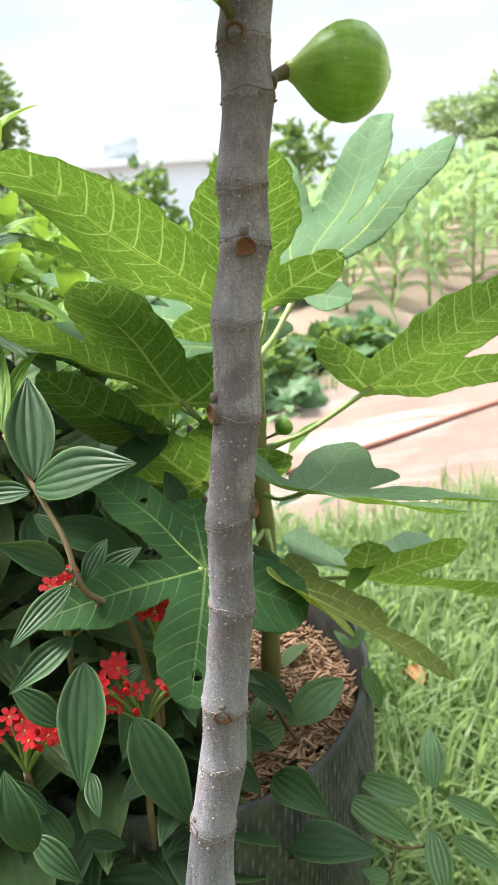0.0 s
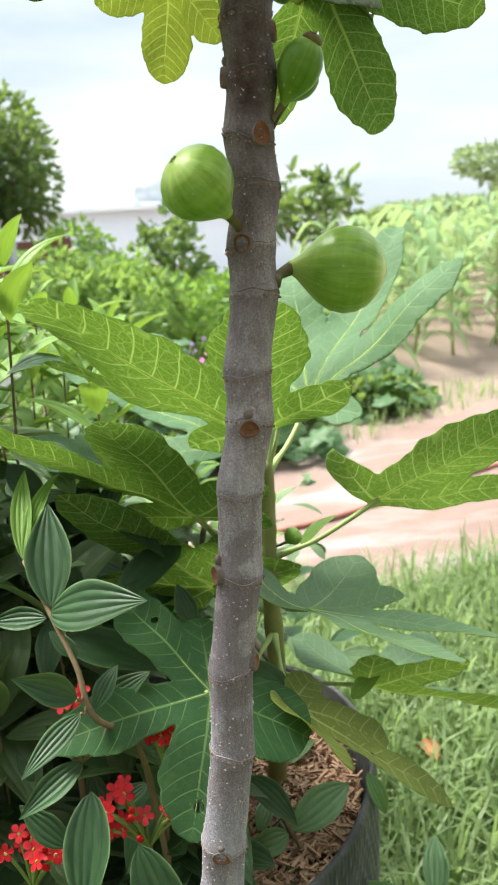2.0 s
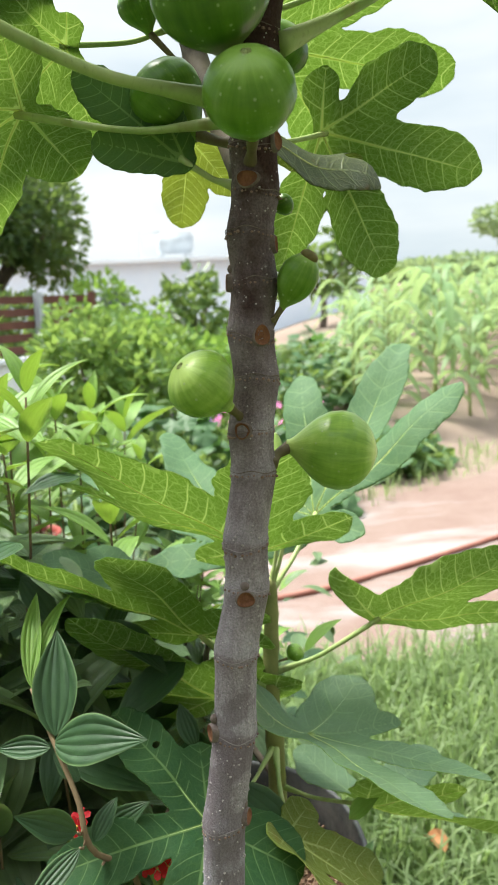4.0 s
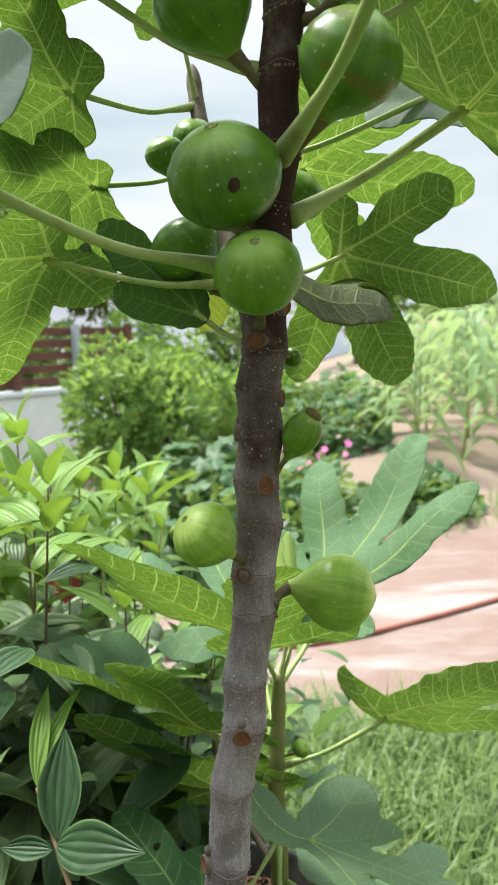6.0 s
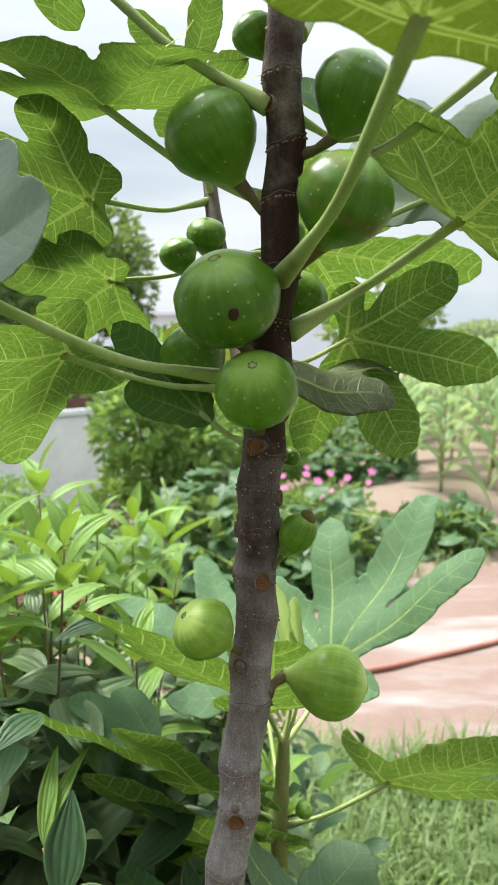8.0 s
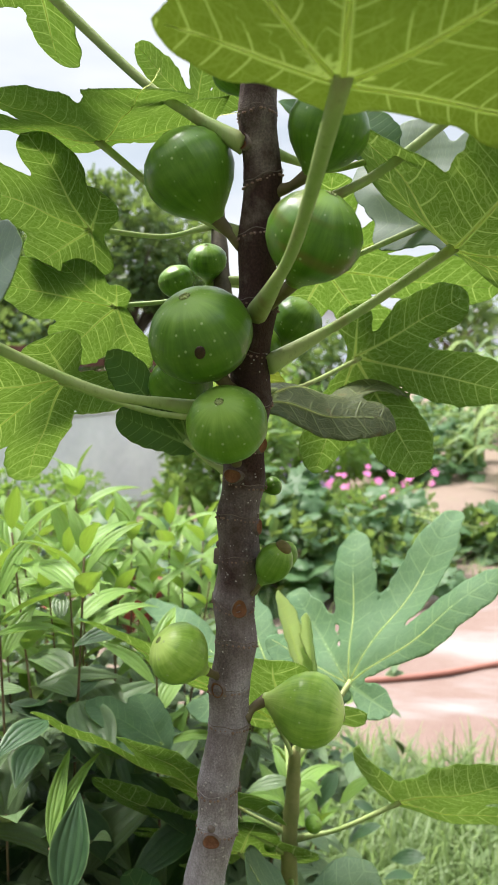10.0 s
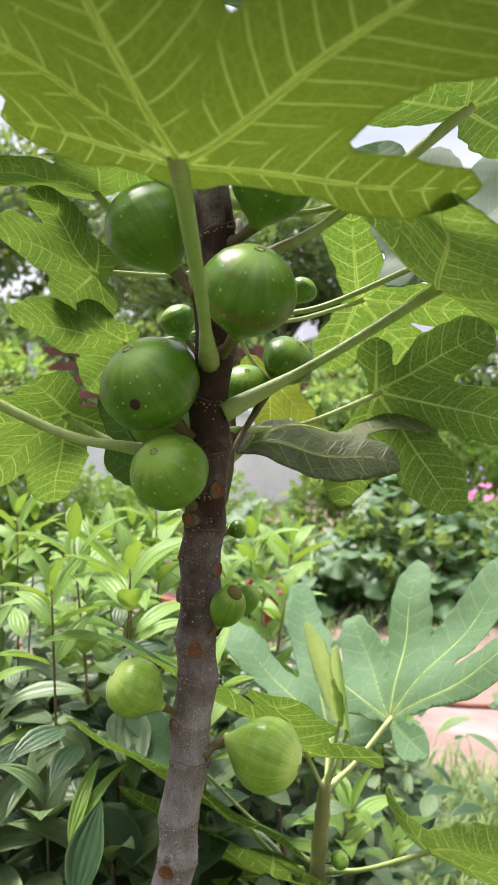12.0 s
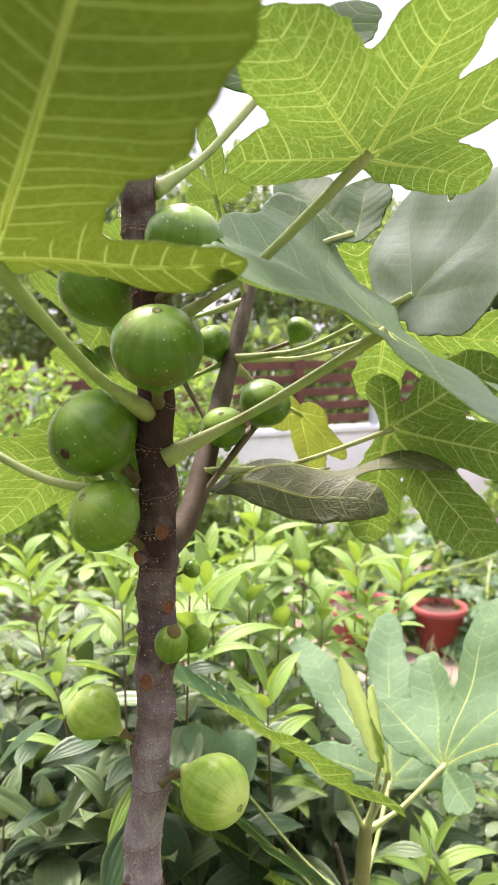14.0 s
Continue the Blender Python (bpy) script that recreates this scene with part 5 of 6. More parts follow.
def scar(z, azimuth, w, h, bud=True):
    """A cut leaf scar with a corky rim; azimuth in degrees, 0 towards -y, 90 towards +x."""
    a = radians(azimuth)
    out = V((math.sin(a), -math.cos(a), 0.05)).normalized()
    rad = stem_radius(z)
    p = stem_at(z) - O + out * (rad - 0.0004)
    x, y = V((0, 0, 1)).cross(out).normalized(), None
    y = out.cross(x)
    vs, fs = [], []
    prof = ((1.25, -0.0035), (1.12, 0.0010), (1.0, 0.0016), (0.86, 0.0010), (0.4, 0.0002), (0.12, 0.0008))
    for s, d in prof:
        for k in range(20):
            t = 2 * math.pi * k / 20
            q = 1 + 0.06 * math.sin(3 * t + z * 50)
            vs.append(p + x * (math.cos(t) * w * s * q) + y * (math.sin(t) * h * s * q) + out * d)
    for i in range(len(prof) - 1):
        for k in range(20):
            fs.append((i * 20 + k, i * 20 + (k + 1) % 20, (i + 1) * 20 + (k + 1) % 20, (i + 1) * 20 + k))
    fs.append(tuple(range(100, 120)))
    mats = [0] * 40 + [1] * 61
    ob = link("leaf_scar", vs, fs, M_SCAR_RIM, fig_tree, slots=([M_SCAR], mats))
    if bud:
        bp = p + V((0, 0, h * 1.7)) - out * 0.0012
        v, f = ball(bp, (w * 0.55, w * 0.55, h * 0.6), 6, 10)
        link("bud_scar", v, f, M_SCAR_RIM, ob)


for z, az, w, h in ((1.062, 8, 0.0046, 0.0040), (1.149, -22, 0.0042, 0.0042), (1.196, 24, 0.0040, 0.0050), (0.985, -62, 0.0040, 0.0046), (0.821, -8, 0.0048, 0.0034), (1.270, -12, 0.0050, 0.0036), (0.934, 75, 0.0040, 0.0044), (0.745, -60, 0.0042, 0.0040), (1.240, 80, 0.0036, 0.0040), (1.222, -80, 0.0034, 0.0040), (1.287, 60, 0.0034, 0.0044), (1.44, -40, 0.0034, 0.0036)):
    scar(z, az, w, h, bud=(z not in (1.149, 1.196, 1.27)))


def on_stem(z, azimuth, extra=-0.001):
    a = radians(azimuth)
    return stem_at(z) + V((math.sin(a), -math.cos(a), 0)) * (stem_radius(z) + extra)


# figs: centre, axis from stalk to eye, radius, length, foot of the stalk
fig_fruit(fig_tree, (-0.006, 0.327, 1.348), (-0.15, -0.62, 0.76), 0.0268, 0.84, on_stem(1.315, -30), 1, neck=0.72, blotch=(0.30, -0.85, -0.42), label="large dark green fig with a small dark bruise")
fig_fruit(fig_tree, (0.010, 0.321, 1.303), (0.0, -0.75, 0.66), 0.0206, 0.88, on_stem(1.278, -8), 2, neck=0.74, label="round green fig with a dried eye", skin=M_FIG_MID)
fig_fruit(fig_tree, (-0.018, 0.346, 1.430), (-0.50, -0.15, 0.85), 0.0242, 0.92, on_stem(1.392, -75), 3, neck=0.80)
fig_fruit(fig_tree, (0.052, 0.328, 1.394), (0.42, -0.35, 0.80), 0.0236, 0.90, on_stem(1.362, 60), 4, neck=0.76, skin=M_FIG_STAINED, label="large green fig with a brown rubbed stain")
fig_fruit(fig_tree, (0.055, 0.346, 1.447), (0.40, -0.10, 0.88), 0.0205, 0.92, on_stem(1.418, 85), 5, neck=0.80)
fig_fruit(fig_tree, (-0.036, 0.388, 1.318), (-0.55, 0.15, 0.70), 0.0200, 1.0, on_stem(1.290, -120), 6)
fig_fruit(fig_tree, (0.0485, 0.366, 1.134), (0.95, -0.02, -0.10), 0.0212, 1.0, on_stem(1.130, 78), 7, neck=0.86, label="ripening light green fig with faint stripes", skin=M_FIG_LIGHT)
fig_fruit(fig_tree, (-0.019, 0.330, 1.176), (-0.58, -0.50, 0.64), 0.0168, 0.95, on_stem(1.156, -35), 8, neck=0.86, label="light green fig with a sunken eye", skin=M_FIG_LIGHT)
fig_fruit(fig_tree, (0.029, 0.352, 1.224), (0.50, -0.25, 0.85), 0.0098, 1.35, on_stem(1.203, 65), 9, neck=0.85, blotch=(0.50, -0.25, 0.85), skin=M_FIG_MID, label="small fig with a browned end")
fig_fruit(fig_tree, (0.030, 0.371, 1.222), (0.55, 0.40, 0.75), 0.0080, 1.25, on_stem(1.200, 120), 10, neck=0.85, skin=M_FIG_MID)
fig_fruit(fig_tree, (0.0225, 0.376, 1.261), (0.85, 0.30, 0.35), 0.0056, 1.0, on_stem(1.257, 110), 11)
fig_fruit(fig_tree, (0.003, 0.36, 1.48), (-0.5, -0.3, 0.8), 0.0115, 1.0, on_stem(1.475, -60), 12)

sprout = [V(p) - O for p in ((-0.032, 0.362, 0.835), (-0.040, 0.350, 0.800), (-0.048, 0.335, 0.760), (-0.060, 0.330, 0.690), (-0.072, 0.325, 0.60))]
sv, sf = tube(spline(sprout, 24), [0.0045 + 0.00008 * i for i in range(25)], 12)
link("side_stem", sv, sf, M_BARK, fig_tree, "thin grey side stem beside the trunk")

# the second limb, behind the stem
LIMB = [stem_at(1.268), V((-0.002, 0.400, 1.290)), V((-0.020, 0.440, 1.335)), V((-0.038, 0.480, 1.385)), V((-0.050, 0.512, 1.430)), V((-0.056, 0.528, 1.462))]
limb_path = [p - O for p in spline(LIMB, 60)]


def limb_r(i, a):
    return 1 + 0.10 * math.exp(-(((i % 12) - 6) / 1.6) ** 2) + 0.02 * noise.noise(V((math.cos(a), math.sin(a), i * 0.3)))


lv, lf = tube(limb_path, [0.0088 - 0.00007 * i - 0.0030 * max(0, (i - 56) / 4) ** 2 for i in range(61)], 18, limb_r)
link("limb", lv, lf, M_LIMB, fig_tree, "dark younger limb behind the main stem")
for c, ax, r, st, sd in (((-0.058, 0.442, 1.382), (-0.3, -0.3, 0.9), 0.0125, LIMB[2], 13), ((0.022, 0.446, 1.356), (0.6, -0.2, 0.75), 0.0172, LIMB[1], 14), ((-0.045, 0.468, 1.398), (0.1, -0.5, 0.85), 0.0135, LIMB[3], 15), ((0.000, 0.430, 1.340), (0.3, -0.5, 0.8), 0.0150, LIMB[2], 16), ((0.010, 0.500, 1.405), (0.6, 0.1, 0.8), 0.0100, LIMB[3], 17)):
    fig_fruit(fig_tree, c, ax, r, 0.95, st, sd)

# leaves: node, tip, where the upper side looks, foot of the petiole
fig_leaf(fig_tree, (0.076, 0.226, 1.425), (0.110, 0.068, 1.498), (0, 0.42, 0.9), on_stem(1.357, 20), ((2, 1.05, 0.235), (42, 1.0, 0.19), (-54, 1.12, 0.200), (78, 0.36, 0.075), (-103, 0.56, 0.075)), 0.62, droop=0.05, vee=0.12, fold=0.04, seed=1, sag=(0.004, -0.004, -0.006), stalk=0.0042, cell=0.018, low=M_LEAF_OLIVE, pitch=0.060)
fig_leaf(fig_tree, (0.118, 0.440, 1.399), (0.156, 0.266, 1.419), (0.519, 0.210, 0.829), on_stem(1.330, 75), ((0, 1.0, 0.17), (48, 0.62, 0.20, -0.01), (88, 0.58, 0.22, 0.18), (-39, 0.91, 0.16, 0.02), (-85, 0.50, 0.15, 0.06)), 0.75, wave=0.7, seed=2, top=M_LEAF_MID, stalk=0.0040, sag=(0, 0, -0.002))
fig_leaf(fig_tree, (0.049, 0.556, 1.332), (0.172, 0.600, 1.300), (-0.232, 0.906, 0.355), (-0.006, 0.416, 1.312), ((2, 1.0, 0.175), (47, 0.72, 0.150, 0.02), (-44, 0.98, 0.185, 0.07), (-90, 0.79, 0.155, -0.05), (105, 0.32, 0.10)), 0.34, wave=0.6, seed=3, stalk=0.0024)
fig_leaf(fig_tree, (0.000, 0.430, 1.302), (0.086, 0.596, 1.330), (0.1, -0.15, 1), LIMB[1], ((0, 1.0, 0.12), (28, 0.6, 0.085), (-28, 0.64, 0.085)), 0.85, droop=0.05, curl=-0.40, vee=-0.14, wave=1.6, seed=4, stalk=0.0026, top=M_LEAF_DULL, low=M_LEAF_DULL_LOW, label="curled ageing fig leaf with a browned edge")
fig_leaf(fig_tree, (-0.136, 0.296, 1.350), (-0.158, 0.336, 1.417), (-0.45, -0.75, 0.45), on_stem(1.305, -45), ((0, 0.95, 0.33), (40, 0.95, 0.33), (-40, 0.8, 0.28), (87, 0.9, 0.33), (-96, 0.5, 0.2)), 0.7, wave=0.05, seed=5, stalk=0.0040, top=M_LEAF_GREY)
fig_leaf(fig_tree, (-0.117, 0.398, 1.319), (-0.219, 0.366, 1.252), (-0.587, 0.298, 0.753), on_stem(1.300, -100), ((2, 0.97, 0.22), (46, 0.91, 0.17), (-47, 0.72, 0.20), (100, 0.6, 0.17), (-100, 0.42, 0.16)), 0.6, droop=0.03, seed=6, stalk=0.0027)
fig_leaf(fig_tree, (-0.107, 0.417, 1.413), (-0.205, 0.420, 1.450), (0.15, 0.80, 0.58), LIMB[4], ((0, 0.95, 0.22), (44, 0.70, 0.18), (-50, 0.65, 0.18), (100, 0.30, 0.13), (-108, 0.30, 0.13)), 0.55, wave=0.9, seed=7, stalk=0.0024, holes=((0.30, 0.62, 0.06),))
fig_leaf(fig_tree, (-0.088, 0.398, 1.461), (-0.155, 0.360, 1.466), (0.075, 0.0, 0.997), on_stem(1.397, -80), ((0, 1.10, 0.28), (-50, 1.35, 0.30, -0.12), (-97, 1.70, 0.34, 0.02), (-138, 1.40, 0.27, 0.18), (62, 0.75, 0.24)), 0.6, vee=0.05, wave=0.7, seed=8, stalk=0.0030)
fig_leaf(fig_tree, (-0.100, 0.345, 1.529), (-0.200, 0.300, 1.590), (0.3, 0.3, 1), on_stem(1.440, -60), FIVE, 0.6, seed=9, stalk=0.0036)
fig_leaf(fig_tree, (0.138, 0.385, 1.478), (0.229, 0.341, 1.530), (-0.358, 0.067, 0.931), on_stem(1.402, 70), ((3, 1.05, 0.2), (50, 0.95, 0.2), (-49, 1.0, 0.2), (92, 0.62, 0.16), (-100, 0.75, 0.16)), 0.55, seed=10, stalk=0.0036)
fig_leaf(fig_tree, (0.040, 0.430, 1.545), (0.050, 0.530, 1.620), (0.3, 0.5, 0.8), on_stem(1.475, 130), FIVE, 0.55, seed=11, stalk=0.0034)
fig_leaf(fig_tree, (0.017, 0.605, 1.404), (0.165, 0.660, 1.390), (-0.25, 0.6, 0.75), LIMB[3], FIVE, 0.5, seed=12, stalk=0.0024)
fig_leaf(fig_tree, (-0.052, 0.582, 1.338), (-0.068, 0.620, 1.276), (0.1, 0.9, 0.35), LIMB[3], ((0, 1.0, 0.26), (50, 0.75, 0.2), (-62, 0.82, 0.2), (100, 0.4, 0.18), (-100, 0.4, 0.18)), 0.6, seed=13, top=M_LEAF_OLD, low=M_LEAF_OLD, stalk=0.0022, label="small yellowing fig leaf with brown specks")
fig_leaf(fig_tree, (-0.026, 0.372, 1.283), (-0.082, 0.391, 1.333), (-0.4, -0.7, 0.4), on_stem(1.270, -110), ((0, 1.05, 0.16), (24, 0.6, 0.14), (-24, 0.7, 0.15)), 0.8, seed=14, stalk=0.0022)
fig_leaf(fig_tree, (0.072, 0.477, 1.460), (0.000, 0.500, 1.510), (0.75, -0.6, 0.3), stem_at(1.44), ((0, 1.0, 0.25), (40, 0.7, 0.22), (-40, 0.7, 0.22)), 0.7, seed=15, stalk=0.0026, curl=0.1)
fig_leaf(fig_tree, (-0.062, 0.495, 1.505), (-0.099, 0.475, 1.546), (0.1, 0.75, 0.65), LIMB[4], ((0, 1.0, 0.20), (-62, 1.15, 0.20), (50, 0.7, 0.20), (-110, 0.8, 0.18), (100, 0.8, 0.18)), 0.5, seed=17, stalk=0.0022)
fig_leaf(fig_tree, (-0.020, 0.400, 1.590), (-0.090, 0.440, 1.650), (0, 0.2, 1), on_stem(1.53, -120), FIVE, 0.55, seed=18, stalk=0.0026)
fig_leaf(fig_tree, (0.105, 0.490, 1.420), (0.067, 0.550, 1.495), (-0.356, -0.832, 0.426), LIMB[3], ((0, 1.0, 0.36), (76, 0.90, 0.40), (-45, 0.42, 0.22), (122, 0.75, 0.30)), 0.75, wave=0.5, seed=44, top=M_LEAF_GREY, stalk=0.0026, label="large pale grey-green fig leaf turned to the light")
fig_leaf(fig_tree, (-0.105, 0.450, 1.366), (-0.202, 0.440, 1.385), (0.10, 0.75, 0.65), LIMB[3], ((0, 1.05, 0.24), (50, 0.85, 0.22), (-40, 0.45, 0.17), (104, 0.6, 0.16), (-95, 0.2, 0.10)), 0.5, wave=0.9, seed=19, stalk=0.0022)

# top of the crown: unseen leaves added to shade those below
for node, tip, sd in (((0.020, 0.235, 1.680), (0.060, 0.110, 1.715), 20), ((0.085, 0.300, 1.690), (0.190, 0.260, 1.735), 21), ((0.010, 0.430, 1.700), (-0.030, 0.550, 1.750), 23)):
    fig_leaf(fig_tree, node, tip, (0, 0.1, 1), stem_at(1.615), FIVE, 0.6, seed=sd, stalk=0.0030)

# ---------------------------------------------------------------- grow bag and the fig plant in it
BAG = V((-0.097, 0.607, 0.0))


def grow_bag():
    t = thing("grow_bag", "tall ribbed dusty black plastic grow bag, fold highlights painted in", "grow bag", BAG)
    n, rows = 640, 56
    vs, fs, us = [], [], []
    for i in range(rows + 1):
        u = i / rows
        z = 0.66 * u
        for k in range(n):
            a = 2 * math.pi * k / n
            r = 0.181 + 0.005 * math.sin(3 * a) + 0.004 * math.sin(u * 9 + a)
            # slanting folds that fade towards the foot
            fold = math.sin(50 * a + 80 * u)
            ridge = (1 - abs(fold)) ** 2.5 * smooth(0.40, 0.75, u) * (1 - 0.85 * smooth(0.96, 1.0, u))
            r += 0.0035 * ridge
            # the ridge share also drives the painted highlight
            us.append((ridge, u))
            vs.append(V((r * math.cos(a), r * math.sin(a), z + (0.010 * math.sin(2 * a) if i == rows else 0))))
    for i in range(rows):
        for k in range(n):
            fs.append((i * n + k, i * n + (k + 1) % n, (i + 1) * n + (k + 1) % n, (i + 1) * n + k))
    b = len(vs)
    for s, dz in ((0.985, 0.004), (0.965, 0.0), (0.95, -0.08)):
        for k in range(n):
            p = vs[rows * n + k]
            vs.append(V((p.x * s, p.y * s, p.z + dz)))
            us.append((0, 1))
    prev = rows * n
    for j in range(3):
        cur = b + j * n
        fs += [(prev + k, prev + (k + 1) % n, cur + (k + 1) % n, cur + k) for k in range(n)]
        prev = cur
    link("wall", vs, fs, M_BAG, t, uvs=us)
    vs = [V((0, 0, 0.612))] + [V((0.172 * math.cos(2 * math.pi * k / 48), 0.172 * math.sin(2 * math.pi * k / 48), 0.600)) for k in range(48)]
    link("soil", vs, [(0, 1 + k, 1 + (k + 1) % 48) for k in range(48)], M_SOIL, t)
    return t


grow_bag()


def mulch(center, radius, z, count, seed):
    r = random.Random(seed)
    vs, fs = [], []
    for _ in range(count):
        a, q = r.uniform(0, 6.283), radius * math.sqrt(r.random())
        c = V((q * math.cos(a), q * math.sin(a), z + r.uniform(-0.004, 0.012)))
        d = V((r.uniform(-1, 1), r.uniform(-1, 1), r.uniform(-0.35, 0.35))).normalized()
        x, y, _ = frame_of(d)
        l, w, h = r.uniform(0.005, 0.016), r.uniform(0.0012, 0.0032), r.uniform(0.0008, 0.0018)
        k = len(vs)
        for s in (-1, 1):
            for e in ((-1, -1), (1, -1), (1, 1), (-1, 1)):
                vs.append(c + d * (s * l * 0.5) + x * (e[0] * w * 0.5) + y * (e[1] * h * 0.5))
        fs += [(k, k + 1, k + 5, k + 4), (k + 1, k + 2, k + 6, k + 5), (k + 2, k + 3, k + 7, k + 6), (k + 3, k, k + 4, k + 7), (k + 3, k + 2, k + 1, k), (k + 4, k + 5, k + 6, k + 7)]
    ob = link("mulch", vs, fs, M_MULCH, smooth=False)
    ob.location = center
    return tagged(ob, "reddish brown wood chips covering the soil in the bag", "mulch", kind="stuff")


mulch(BAG, 0.168, 0.620, 9500, 8)

young_fig = thing("young_fig_plant", "bushy young fig plant with large lobed leaves growing in the bag", "fig plant", (-0.010, 0.620, 0.62))
Y0 = young_fig.location.copy()
YS = [V((-0.010, 0.620, 0.62)), V((-0.004, 0.612, 0.75)), V((-0.006, 0.605, 0.86)), V((-0.004, 0.607, 0.92)), V((-0.003, 0.611, 0.966))]
yp = [p - Y0 for p in spline(YS, 60)]
yv, yf = tube(yp, [0.0095 - 0.00006 * i - 0.0035 * max(0, (i - 54) / 6) ** 2 for i in range(61)], 16, lambda i, a: 1 + 0.13 * math.exp(-(((i % 9) - 4) / 1.3) ** 2))
link("stem", yv, yf, M_YOUNG_WOOD, young_fig)


def ys(z):
    zz = [p.z for p in YS]
    return V((float(np.interp(z, zz, [p.x for p in YS])), float(np.interp(z, zz, [p.y for p in YS])), z))


fig_fruit(young_fig, (0.017, 0.600, 0.898), (0.6, -0.3, 0.7), 0.0085, 0.95, ys(0.885), 21, label="tiny green figlet", skin=M_FIG_MID)
fig_fruit(young_fig, (-0.022, 0.598, 0.872), (-0.6, -0.3, 0.7), 0.0075, 0.95, ys(0.865), 22)
# leaves of the plant in the bag
fig_leaf(young_fig, (-0.017, 0.602, 0.993), (-0.156, 0.491, 1.127), (0.143, 0.687, 0.713), ys(0.955), ((0, 1.0, 0.185), (27, 0.79, 0.080, 0.07), (-46, 0.81, 0.155, 0.01), (-88, 0.50, 0.095, 0.04), (80, 0.28, 0.08)), 0.42, droop=0.012, wave=0.7, seed=31, cell=0.017)
fig_leaf(young_fig, (-0.062, 0.560, 0.935), (-0.113, 0.463, 1.042), (0.144, 0.699, 0.700), ys(0.86), ((-2, 1.0, 0.215), (30, 1.24, 0.14), (-55, 0.62, 0.17), (85, 0.5, 0.14), (-105, 0.42, 0.14)), 0.5, wave=0.7, seed=32)
fig_leaf(young_fig, (-0.056, 0.613, 0.846), (-0.151, 0.510, 0.965), (-0.032, 0.768, 0.640), ys(0.82), ((-2, 1.09, 0.15), (47, 0.6, 0.15), (-47, 0.6, 0.15), (100, 0.4, 0.13), (-100, 0.45, 0.15)), 0.6, seed=33)
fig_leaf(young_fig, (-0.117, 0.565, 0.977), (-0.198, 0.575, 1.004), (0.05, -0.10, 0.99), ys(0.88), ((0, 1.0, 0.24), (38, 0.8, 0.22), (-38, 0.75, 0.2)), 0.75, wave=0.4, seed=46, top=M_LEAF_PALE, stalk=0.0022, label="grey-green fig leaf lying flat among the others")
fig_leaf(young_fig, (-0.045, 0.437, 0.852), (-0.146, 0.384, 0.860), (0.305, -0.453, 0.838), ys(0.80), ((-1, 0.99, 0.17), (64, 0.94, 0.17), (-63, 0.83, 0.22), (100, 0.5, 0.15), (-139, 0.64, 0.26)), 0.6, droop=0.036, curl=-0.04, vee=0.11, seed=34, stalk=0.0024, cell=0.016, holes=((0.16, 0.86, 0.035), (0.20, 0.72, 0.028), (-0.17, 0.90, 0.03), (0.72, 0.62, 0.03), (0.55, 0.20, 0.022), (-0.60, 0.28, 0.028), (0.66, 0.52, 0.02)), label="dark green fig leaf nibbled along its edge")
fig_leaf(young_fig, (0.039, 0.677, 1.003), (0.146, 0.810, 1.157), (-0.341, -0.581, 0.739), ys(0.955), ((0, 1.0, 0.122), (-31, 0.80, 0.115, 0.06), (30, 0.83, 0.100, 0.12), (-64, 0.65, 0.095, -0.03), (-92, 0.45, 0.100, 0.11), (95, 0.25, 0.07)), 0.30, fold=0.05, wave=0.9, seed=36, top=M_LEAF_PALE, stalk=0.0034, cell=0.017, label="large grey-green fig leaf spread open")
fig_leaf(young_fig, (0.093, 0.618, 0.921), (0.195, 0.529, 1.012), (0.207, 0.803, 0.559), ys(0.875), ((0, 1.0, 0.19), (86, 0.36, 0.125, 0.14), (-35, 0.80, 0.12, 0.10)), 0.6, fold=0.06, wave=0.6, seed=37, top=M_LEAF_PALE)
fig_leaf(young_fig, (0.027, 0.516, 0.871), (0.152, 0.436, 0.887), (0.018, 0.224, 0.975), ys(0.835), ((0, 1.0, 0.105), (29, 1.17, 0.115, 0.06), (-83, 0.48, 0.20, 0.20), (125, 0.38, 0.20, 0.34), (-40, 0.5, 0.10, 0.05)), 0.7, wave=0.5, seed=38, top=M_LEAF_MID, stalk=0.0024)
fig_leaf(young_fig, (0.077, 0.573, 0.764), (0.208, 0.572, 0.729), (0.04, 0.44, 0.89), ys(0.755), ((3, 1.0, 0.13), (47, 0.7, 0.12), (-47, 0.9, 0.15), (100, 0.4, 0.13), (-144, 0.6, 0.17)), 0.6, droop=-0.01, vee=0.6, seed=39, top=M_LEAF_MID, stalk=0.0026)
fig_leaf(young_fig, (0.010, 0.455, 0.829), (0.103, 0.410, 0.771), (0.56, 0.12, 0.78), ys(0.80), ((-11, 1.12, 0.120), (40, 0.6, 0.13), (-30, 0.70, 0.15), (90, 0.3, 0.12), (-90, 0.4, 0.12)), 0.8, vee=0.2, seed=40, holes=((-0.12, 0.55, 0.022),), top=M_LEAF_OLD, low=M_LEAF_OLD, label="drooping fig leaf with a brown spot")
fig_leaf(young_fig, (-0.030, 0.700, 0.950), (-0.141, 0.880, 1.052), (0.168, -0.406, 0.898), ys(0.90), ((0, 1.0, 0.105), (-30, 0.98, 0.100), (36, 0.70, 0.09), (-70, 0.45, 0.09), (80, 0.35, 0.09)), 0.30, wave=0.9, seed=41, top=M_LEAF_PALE)
